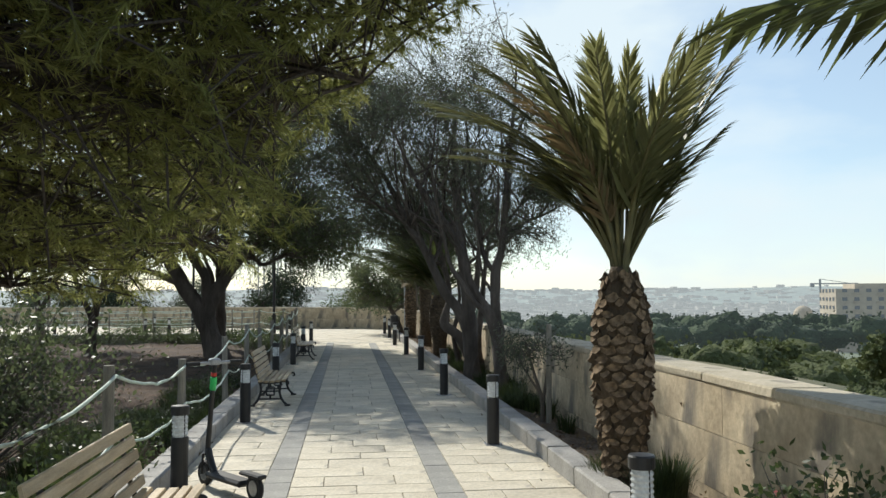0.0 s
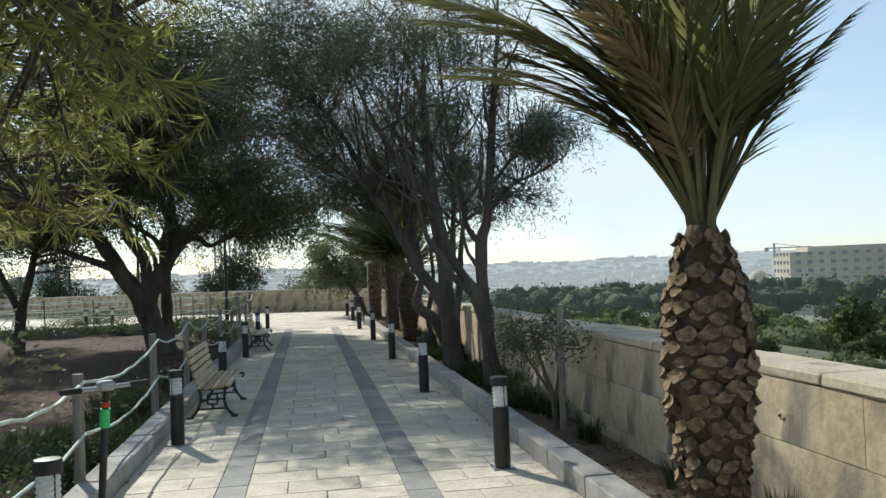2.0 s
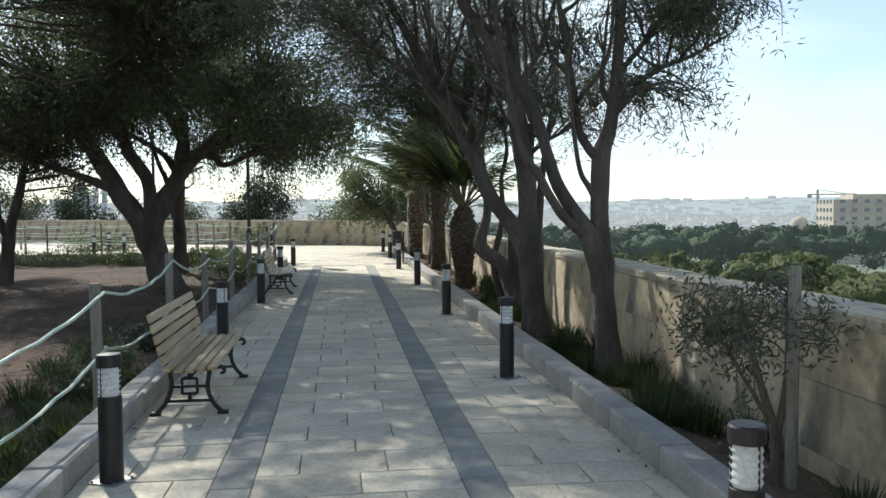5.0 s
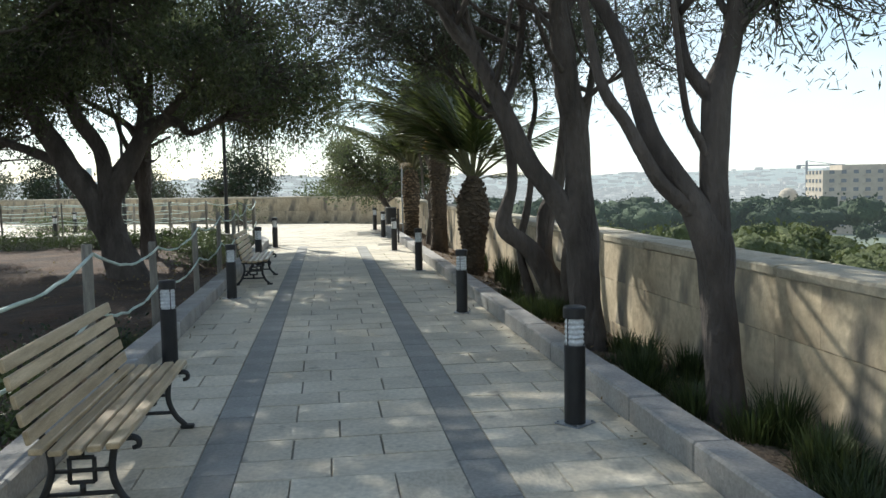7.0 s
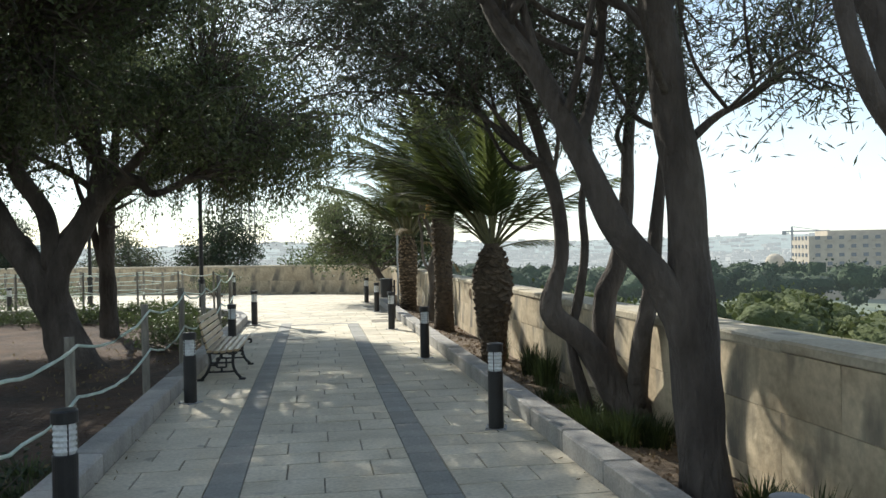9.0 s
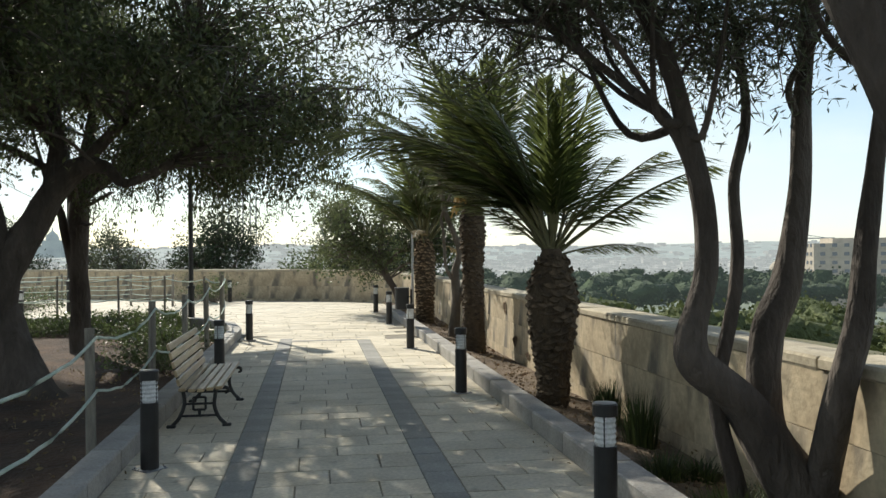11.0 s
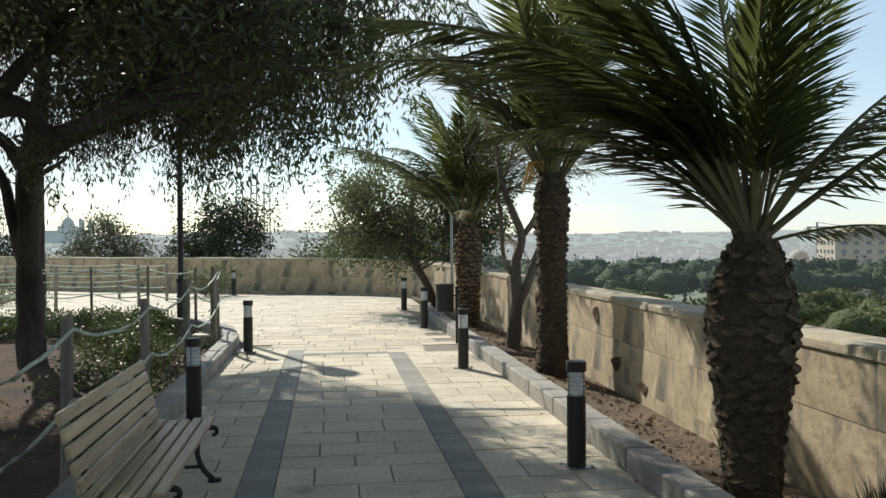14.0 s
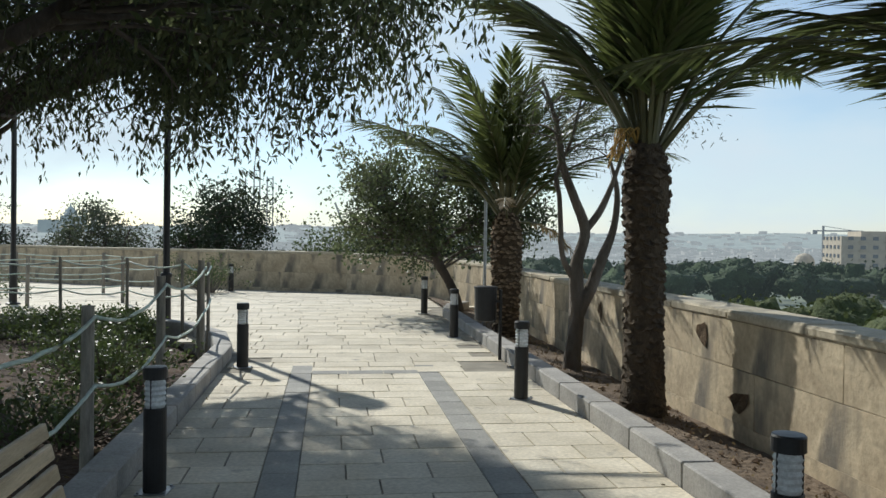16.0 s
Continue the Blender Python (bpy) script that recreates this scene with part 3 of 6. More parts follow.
# ---- benches ----
def make_bench():
    """Cast-iron ends, five back slats and five seat slats; the sitter looks along +x, the length runs along y from 0."""
    b = tagged(empty("park_bench", 0, 0, 0), "slatted wooden park bench with black cast-iron legs", "bench", "benches along the promenade")
    LEN = 1.90
    for y in (0.26, LEN - 0.16):
        s = Soup()
        r = 0.019
        s.tube(smooth_line([(-0.02, y, 0.02, r), (0.05, y, 0.10, r), (0.10, y, 0.24, r), (0.085, y, 0.385, r)], 5), 8)
        s.tube(smooth_line([(0.50, y, 0.02, r), (0.43, y, 0.10, r), (0.39, y, 0.22, r), (0.41, y, 0.385, r)], 5), 8)
        s.tube(smooth_line([(0.055, y, 0.375, r), (0.25, y, 0.365, r), (0.45, y, 0.39, r), (0.515, y, 0.385, 0.017), (0.525, y, 0.35, 0.014), (0.495, y, 0.335, 0.012)], 5), 8)
        s.tube(smooth_line([(0.085, y, 0.37, r), (0.05, y, 0.46, r), (0.0, y, 0.64, r), (-0.03, y, 0.85, 0.013)], 5), 8)
        s.tube([(0.055, y, 0.115, 0.013), (0.435, y, 0.115, 0.013)], 6)
        s.tube([(0.10, y, 0.235, 0.012), (0.39, y, 0.235, 0.012)], 6)
        for x in (0.185, 0.305):
            s.tube([(x, y, 0.175, 0.012), (x, y, 0.30, 0.012)], 6)
        s.tube([(0.185, y, 0.30, 0.012), (0.305, y, 0.30, 0.012)], 6)
        s.tube([(0.185, y, 0.175, 0.012), (0.305, y, 0.175, 0.012)], 6)
        s.tube([(0.245, y, 0.115, 0.016), (0.245, y, 0.175, 0.016)], 6)
        s.tube([(0.245, y, 0.30, 0.016), (0.245, y, 0.37, 0.016)], 6)
        s.make("leg", M_IRON, b, "black cast-iron bench end")
        for x in (-0.03, 0.51):
            bm = bmesh.new()
            box(bm, x - 0.045, x + 0.045, y - 0.028, y + 0.028, 0.0, 0.03, 0.008)
            part("foot", bm, M_IRON, b)
    for i in range(5):
        bm = bmesh.new()
        x = 0.115 + 0.087 * i
        box(bm, -0.033, 0.033, 0, LEN, -0.016, 0.016, 0.006)
        bmesh.ops.transform(bm, matrix=pose(x, 0, 0.402 + 0.010 * abs(i - 1.5), 0, 0, 0), verts=bm.verts)
        part("seat_slat", bm, M_BENCH, b)
    for i in range(5):
        bm = bmesh.new()
        u = i / 4
        box(bm, -0.014, 0.014, 0, LEN, -0.034, 0.034, 0.006)
        bmesh.ops.transform(bm, matrix=pose(0.08 - 0.09 * u, 0, 0.485 + 0.345 * u, 0, -14, 0), verts=bm.verts)
        part("back_slat", bm, M_BENCH, b)
    return b


bench = make_bench()
bench.matrix_world = pose(-1.03, 5.70, 0)
copy_thing(bench, pose(-1.03, 14.86, 0))
copy_thing(bench, pose(-1.03, 24.66, 0))

# ---- rope fence ----
def fence(name, posts, label, heights, levels, sag=0.10, thick=0.046):
    f = tagged(empty(name, 0, 0, 0), label, "fence")
    for (x, y, z), h in zip(posts, heights):
        bm = bmesh.new()
        rod(bm, (x, y, z - 0.3), (x + random.uniform(-0.02, 0.02), y + random.uniform(-0.02, 0.02), z + h), thick, thick - 0.004, 10)
        part("post", bm, M_POST, f, smooth=False)
    for (a, ha), (b, hb) in zip(zip(posts, heights), list(zip(posts, heights))[1:]):
        for lv in levels:
            s = Soup()
            p, q = Vector((a[0] + thick + 0.004, a[1], a[2] + ha * lv)), Vector((b[0] + thick + 0.004, b[1], b[2] + hb * lv))
            line = []
            for k in range(13):
                u = k / 12
                c = p.lerp(q, u)
                line.append((c.x, c.y, c.z - sag * random.uniform(0.9, 1.1) * 4 * u * (1 - u) if 0 < u < 1 else c.z, 0.0135))
            s.tube(line, 6)
            s.make("rope", M_ROPE, f)
    return f


ys = [2.4, 5.4, 8.4, 11.3, 15.0, 17.95, 20.7, 23.75, 26.4, 28.9, 31.4, 34.0]
fence("rope_fence", [(-1.40 - 0.012 * max(0, min(y - 10, 10)), y, 0.05) for y in ys], "round timber posts with two sagging pale green ropes", [0.98 + 0.08 * (i % 3) + (0.12 if i > 8 else 0) for i in range(len(ys))], (0.93, 0.50), 0.13)
back = [(-1.56, 34.0, 0.1), (-1.72, 36.0, 0.1), (-2.25, 36.9, 0.1), (-3.33, 37.8, 0.1), (-4.45, 37.95, 0.1), (-6.0, 38.3, 0.1), (-7.8, 38.4, 0.1), (-9.6, 38.4, 0.1), (-12, 38.2, 0.1), (-15, 38, 0.1), (-18, 37.8, 0.1)]
fence("rope_fence", back, "slim timber posts with ropes round the end of the bed", [1.12] * len(back), (0.94, 0.5), 0.08, 0.03)
ring = [(-9.5 - 5.5 * math.sin(a), 44.5 + 2.4 * math.cos(a), 0.05) for a in np.linspace(-1.2, 4.2, 12)]
fence("rope_fence", ring, "round timber posts with ropes round the plaza bed", [1.05] * len(ring), (0.94, 0.64, 0.34), 0.05)

# ---- palms ----
def frond_mesh(name, length, droop, rng, material, pairs=54, leaf=0.40, fold=0.5, ragged=0.0, splay=1.0, bare=0.24):
    """One feather leaf that leaves its foot along +x and arches down: rib and two rows of leaflets."""
    s, lv, lf = Soup(), [], []
    rib = []
    for i in range(15):
        u = i / 14
        rib.append((length * (u - 0.10 * droop * u ** 3), 0.0, length * (-0.55 * droop * u ** 2.4), 0.0115 * (1 - 0.85 * u) + 0.0012))
    s.tube(rib, 5)
    nf = len(s.f)
    for i in range(pairs):
        u = bare + (1 - bare) * i / (pairs - 1)
        if rng.random() < ragged:
            continue
        k = min(13, int(u * 14))
        w = u * 14 - k
        p = np.array(rib[k][:3]) * (1 - w) + np.array(rib[k + 1][:3]) * w
        t = np.array(rib[k + 1][:3]) - np.array(rib[k][:3])
        t /= np.linalg.norm(t)
        up = np.cross(t, (0, -1, 0))
        ll = leaf * (0.55 + 0.75 * math.sin(math.pi * min(1, (u + 0.12) / 1.15)) ) * rng.uniform(0.85, 1.12)
        for side in (-1, 1):
            d = t * (0.75 + 0.5 * u) + np.array((0, side, 0)) * (1.0 - 0.35 * u) * splay + up * (fold * rng.uniform(0.6, 1.3)) + rng.normal(0, 0.07, 3)
            d /= np.linalg.norm(d)
            wd = np.cross(d, up + 0.2 * rng.normal(0, 1, 3))
            wd /= np.linalg.norm(wd)
            tip = p + d * ll + np.array((0, 0, -0.10 * ll))
            m = p + d * ll * 0.5
            b = len(lv)
            lv += [p - wd * 0.003, p + wd * 0.003, m + wd * 0.0075, m - wd * 0.0075, tip]
            lf += [(b, b + 1, b + 2, b + 3), (b + 3, b + 2, b + 4)]
    n = len(s.v)
    me = bpy.data.meshes.new(name)
    me.from_pydata([tuple(v) for v in s.v + lv], [], s.f + [tuple(i + n for i in f) for f in lf])
    me.materials.append(M_RACHIS)
    me.materials.append(material)
    me.polygons.foreach_set("material_index", [0] * nf + [1] * len(lf))
    me.update()
    return me


frng = np.random.default_rng(3)
FRONDS = [frond_mesh("frond", 1.0, d, frng, M_FROND, leaf=l, fold=f) for d, l, f in ((0.12, 0.17, 0.55), (0.42, 0.18, 0.5), (0.62, 0.18, 0.4), (0.3, 0.16, 0.7), (1.0, 0.18, 0.4))]
DEADS = [frond_mesh("frond", 1.0, d, frng, M_DEAD, leaf=0.13, fold=0.2, ragged=0.35) for d in (0.8, 1.2)]


SLIM = [frond_mesh("frond", 1.0, d, frng, M_FROND_PALE, 50, l, f, 0.08, 0.8, 0.30) for d, l, f in ((0.12, 0.14, 0.25), (0.40, 0.16, 0.25), (0.60, 0.165, 0.2), (0.28, 0.14, 0.25), (0.9, 0.175, 0.1))]


def boot_mesh(name, w, h, face):
    """A cut leaf base: a stub that grows out of the trunk and ends in a pale rhombic cut. Outward is +x."""
    bm = bmesh.new()
    rim = ((0.040, -0.5, 0.05), (0.052, -0.30, -0.30), (0.062, 0.0, -0.5), (0.052, 0.30, -0.30), (0.040, 0.5, 0.05), (0.034, 0.22, 0.36), (0.028, 0.0, 0.46), (0.034, -0.22, 0.36))
    end = [bm.verts.new((x + random.uniform(-0.008, 0.008), y * w * random.uniform(0.8, 1.2), z * h * random.uniform(0.75, 1.25))) for x, y, z in rim]
    root = [bm.verts.new((-0.04, y * w, z * h - 0.5 * h)) for x, y, z in rim]
    pit = bm.verts.new((0.036, random.uniform(-0.1, 0.1) * w, 0))
    for k in range(8):
        bm.faces.new((end[k], end[(k + 1) % 8], pit))
        bm.faces.new((root[k], root[(k + 1) % 8], end[(k + 1) % 8], end[k])).material_index = 1
    bmesh.ops.recalc_face_normals(bm, faces=bm.faces)
    me = bpy.data.meshes.new(name)
    bm.to_mesh(me)
    bm.free()
    me.materials.append(face)
    me.materials.append(M_FIBRE)
    return me


def palm(x, y, z, profile, n_fronds, length, seed, label, boots=14, dead=3, lean=(0, 0), upright=0.0, boot_h=0.13, dates=False, extra=(), dark=False, kit=None):
    """profile: (height, radius) up the trunk. The crown springs from its top."""
    r = np.random.default_rng(seed)
    p = tagged(empty("palm_tree", x, y, z), label, "palm tree", "palms along the parapet")
    H = profile[-1][0]
    kit = kit or FRONDS
    s = Soup()
    line = smooth_line([(lean[0] * h / H, lean[1] * h / H, h, rad) for h, rad in profile], 6)
    s.tube(line, 18, 0.12)
    s.make("trunk", M_FIBRE, p, "fibrous brown palm trunk")
    me = [boot_mesh("leaf_base", w, boot_h * 0.62, M_BOOT_DARK if dark else M_BOOT) for w in (0.125, 0.112, 0.135, 0.10, 0.12, 0.128)]
    hs = np.array([q[2] for q in line])
    rows = int(H / (0.078 if boots < 13 else 0.082))
    for i in range(rows):
        h = 0.06 + (H - 0.08) * i / rows
        rad = float(np.interp(h, hs, [q[3] for q in line]))
        ox, oy = lean[0] * h / H, lean[1] * h / H
        small = 0.55 + 0.45 * min(1, h / (0.45 * H))
        for k in range(boots):
            a = 360 * (k + 0.5 * (i % 2)) / boots + r.normal(0, 5)
            if r.random() < 0.09:
                continue
            ca, sa = math.cos(radians(a)), math.sin(radians(a))
            piece("leaf_base", me[int(r.integers(0, 6))], p, pose(ox + ca * (rad - 0.005), oy + sa * (rad - 0.005), h + r.normal(0, 0.018), r.normal(0, 9), r.normal(-8, 6), a) @ Matrix.Diagonal(((0.55 if dark else 0.85) * small * r.uniform(0.7, 1.25), rad / 0.2 * r.uniform(0.85, 1.15), small * r.uniform(0.8, 1.25), 1)))
    # loose fibre between the leaf bases
    fv, ff = [], []
    for _ in range(900):
        h, a = r.uniform(0.1, H), r.uniform(0, 6.283)
        rad = float(np.interp(h, hs, [q[3] for q in line])) + r.uniform(0.0, 0.05)
        q = np.array((lean[0] * h / H + rad * math.cos(a), lean[1] * h / H + rad * math.sin(a), h))
        e = q + (0.05 * math.cos(a) + r.normal(0, 0.03), 0.05 * math.sin(a) + r.normal(0, 0.03), r.normal(-0.02, 0.05))
        w = np.array((-math.sin(a), math.cos(a), 0)) * 0.0022
        b = len(fv)
        fv += [q - w, q + w, e]
        ff.append((b, b + 1, b + 2))
    link("fibre", fv, ff, M_FIBRE, p)["kind"] = "stuff"
    for i in range(n_fronds + dead):
        u = (i + 0.5) / n_fronds
        a = 137.5 * i + r.normal(0, 8)
        if i < n_fronds:
            el = 87 - (58 - 34 * upright) * u ** 1.1 + r.normal(0, 3)
            src = kit[0] if u < 0.2 else kit[(3, 1)[i % 2]] if u < 0.42 else kit[(1, 2, 4)[i % 3]]
            if 200 < a % 360 < 310:
                el = min(84, el + 22)
            ln = length * (0.62 + 0.42 * min(1, u * 2.2)) * r.uniform(0.9, 1.08)
        else:
            el, src, ln = r.uniform(5, 35), DEADS[i % 2], length * 0.7
        ob = piece("frond", src, p, pose(lean[0] + 0.06 * math.cos(radians(a)), lean[1] + 0.06 * math.sin(radians(a)), H - 0.05 - 0.18 * min(1, u), 0, -el, a) @ Matrix.Diagonal((ln, ln * r.uniform(0.85, 1.1), ln, 1)))
    for a, el, ln, k in extra:
        piece("frond", (kit + DEADS)[k], p, pose(lean[0], lean[1], H - 0.1, 0, -el, a) @ Matrix.Diagonal((ln, ln, ln, 1)))
    if dates:
        s = Soup()
        for k in range(26):
            a = r.uniform(2.4, 3.6)
            s.tube(smooth_line([(-0.1, 0, H - 0.05, 0.005), (-0.22 + 0.05 * r.normal(), 0.08 * r.normal(), H + 0.10, 0.005), (-0.30 + 0.06 * r.normal(), 0.10 * r.normal(), H - 0.12 + 0.06 * r.normal(), 0.008)], 4), 5)
        s.make("date_stalk", M_DATE, p, "orange date stalks")["kind"] = "stuff"
    return p


palm(2.80, 8.75, -0.02, [(0, 0.15), (0.35, 0.17), (0.9, 0.215), (1.35, 0.232), (1.7, 0.18), (1.98, 0.08)], 3, 2.0, 11, "stout date palm with pale cut leaf bases, in the planting strip", boots=11, upright=1.6, dead=0, boot_h=0.15, kit=SLIM, extra=(
    (0, 65, 2.25, 0), (14, 68, 2.15, 0), (-18, 64, 1.6, 3), (-8, 68, 2.0, 0), (40, 74, 2.0, 3), (75, 78, 2.0, 3), (90, 85, 1.9, 0), (270, 84, 1.9, 0), (310, 76, 2.0, 3), (152, 74, 2.3, 4), (140, 71, 2.4, 4), (164, 73, 2.2, 4), (150, 75, 2.2, 2), (210, 75, 2.2, 2), (180, 81, 2.1, 1), (240, 78, 2.0, 1), (120, 77, 2.1, 1), (158, 78, 2.3, 2), (150, 68, 1.7, 2), (20, 78, 1.9, 0), (60, 82, 2.1, 1), (120, 83, 2.0, 0), (200, 80, 2.2, 1), (230, 82, 2.0, 0), (330, 80, 2.1, 0), (5, 73, 2.1, 3), (136, 68, 2.0, 4), (148, 66, 1.9, 4), (205, 78, 1.9, 5)))
palm(3.05, 2.75, -0.02, [(0, 0.18), (0.8, 0.2), (1.4, 0.21), (1.9, 0.17), (2.15, 0.09)], 16, 2.0, 15, "date palm at the start of the planting strip", boots=12, boot_h=0.11, upright=0.9, dead=0, extra=((114, 33, 2.6, 1), (102, 38, 2.4, 1)))
palm(3.02, 25.4, -0.02, [(0, 0.17), (0.45, 0.19), (0.9, 0.255), (1.25, 0.275), (1.55, 0.205), (1.78, 0.10)], 2, 2.0, 12, "stout date palm with dark fibrous trunk, by the parapet", boots=12, upright=1.4, boot_h=0.10, dead=0, dark=True, extra=(
    (180, 62, 2.6, 4), (165, 58, 2.7, 4), (172, 64, 2.6, 4), (150, 64, 2.5, 4), (175, 70, 2.5, 2), (186, 74, 2.3, 2), (140, 70, 2.3, 4), (128, 66, 2.4, 4), (120, 75, 2.2, 1), (95, 80, 2.1, 0), (60, 80, 2.0, 0), (270, 82, 2.0, 3), (250, 82, 2.0, 3), (300, 80, 2.0, 3), (0, 38, 2.25, 3), (10, 50, 1.95, 3), (-10, 18, 1.15, 1), (30, 56, 1.7, 3), (100, 62, 2.2, 4), (130, 54, 2.2, 4), (20, 84, 2.0, 0), (160, 52, 1.6, 2), (168, 46, 1.5, 2), (182, 78, 2.3, 1), (156, 76, 2.3, 1), (-40, 62, 1.9, 4), (50, 52, 2.1, 1)))
palm(3.10, 30.6, -0.02, [(0, 0.22), (0.5, 0.185), (1.2, 0.175), (1.7, 0.185), (2.05, 0.21), (2.3, 0.205), (2.5, 0.16), (2.62, 0.09)], 30, 2.7, 13, "tall date palm with date stalks, by the parapet", boots=11, dates=True, boot_h=0.09, upright=0.75, dead=0, dark=True)
palm(3.05, 36.7, -0.02, [(0, 0.21), (0.8, 0.205), (1.5, 0.235), (1.9, 0.20), (2.15, 0.10)], 28, 2.7, 14, "date palm with scaly trunk, by the parapet", boots=12, boot_h=0.11, upright=0.6, dead=2)

# ---- trees ----
# the pine whose boughs hang over the start of the walk
prng = np.random.default_rng(21)
pine = tagged(empty("pine_tree", -4.6, 2.6, SOIL_L), "green pine with drooping needle boughs and dark cones", "tree")
w = Soup()
w.tube(smooth_line([(0, 0, -0.2, 0.24), (0.05, 0.1, 1.5, 0.20), (0.2, 0.2, 3.2, 0.16), (0.3, 0.3, 5.2, 0.08), (0.3, 0.3, 6.4, 0.03)], 6), 12, 0.25)
boughs = [((0.1, 0.1, 2.1), (2.2, 2.6, 2.7), (4.2, 5.3, 2.25)), ((0.15, 0.15, 2.7), (2.6, 1.8, 3.4), (5.3, 3.3, 3.6)), ((0.15, 0.2, 2.4), (1.2, 3.0, 3.0), (2.4, 5.6, 2.4)),
          ((0.2, 0.2, 3.3), (2.4, 2.6, 4.3), (4.8, 4.8, 4.6)), ((0.1, 0.1, 1.9), (0.4, 2.4, 2.5), (0.9, 5.0, 2.4)), ((0.3, 0.3, 4.0), (1.0, 2.4, 4.8), (2.0, 4.6, 4.6)), ((0.2, 0.2, 2.6), (3.0, 2.0, 2.9), (4.6, 3.6, 2.8)), ((0.2, 0.2, 3.0), (3.0, 2.6, 3.4), (4.4, 4.8, 3.0)), ((0.2, 0.2, 3.0), (1.8, 2.6, 3.6), (3.4, 5.2, 3.4)), ((0.2, 0.2, 3.6), (3.2, 2.2, 4.4), (6.0, 3.8, 4.4)), ((0.1, 0.1, 2.0), (1.6, 2.4, 2.6), (3.2, 4.9, 2.2)), ((0.2, 0.2, 3.2), (3.4, 1.6, 3.7), (5.8, 2.7, 3.5)), ((0.2, 0.2, 3.0), (3.0, 2.0, 3.3), (5.1, 3.2, 3.0)), ((0.2, 0.2, 3.2), (3.4, 2.4, 3.8), (5.6, 3.6, 3.6)), ((0.1, 0.1, 1.9), (0.8, 2.6, 2.3), (1.8, 5.0, 2.0)), ((0.1, 0.1, 1.9), (2.0, 2.4, 2.4), (3.0, 4.4, 2.0)), ((0.1, 0.1, 1.8), (1.2, 2.8, 2.1), (2.4, 5.6, 2.0))]
tips = []
for a, b, c in boughs:
    ln = smooth_line([(*a, 0.07), (*b, 0.05), (*c, 0.012)], 10)
    w.tube(ln, 7, 0.2)
    for row in ln[4:]:
        for _ in range(26):
            e = np.array(row[:3]) + prng.normal(0, 1, 3) * (0.55, 0.50, 0.34)
            wx, wy, wz = e[0] - 4.6, e[1] + 2.6, e[2] + SOIL_L
            if wz < (1.95 if wx > -0.8 else 1.72) or wy > 8.4 or wx > 0.3 - 0.24 * max(0.0, wy - 5.9) + 1.15 * max(0.0, wz - 2.55):
                continue
            w.tube([(*row[:3], 0.010), (*((np.array(row[:3]) + e) / 2 + (0, 0, 0.05)), 0.008), (*e, 0.005)], 3, cap=False)
            tips.append(e)
w.make("trunk", M_BARK, pine)
nv, nf = [], []
for e in tips:
    d0 = prng.normal(0, 1, 3) * (1, 1, 0.5) + (0.5, 0.4, -0.35)
    d0 /= np.linalg.norm(d0)
    for j in range(6):
        base = e + d0 * (0.05 * (j - 3))
        for k in range(13):
            d = d0 * 0.9 + prng.normal(0, 0.55, 3)
            d /= np.linalg.norm(d)
            s = np.cross(d, prng.normal(0, 1, 3))
            s *= 0.0034 / np.linalg.norm(s)
            L = prng.uniform(0.06, 0.105)
            b = len(nv)
            nv += [base - s, base + s, base + d * L + (0, 0, -0.012)]
            nf.append((b, b + 1, b + 2))
link("needles", nv, nf, M_PINE, pine, "long green needles")["kind"] = "stuff"
cone = lathe(bmesh.new(), [(0.012, -0.05), (0.034, -0.03), (0.037, 0.0), (0.026, 0.03), (0.008, 0.05)], 9)
cm = bpy.data.meshes.new("cone")
cone.to_mesh(cm)
cone.free()
cm.materials.append(M_CONE)
for e in tips[::26][:40]:
    piece("cone", cm, pine, pose(e[0], e[1], e[2], prng.uniform(-60, 60), prng.uniform(-60, 60), 0))

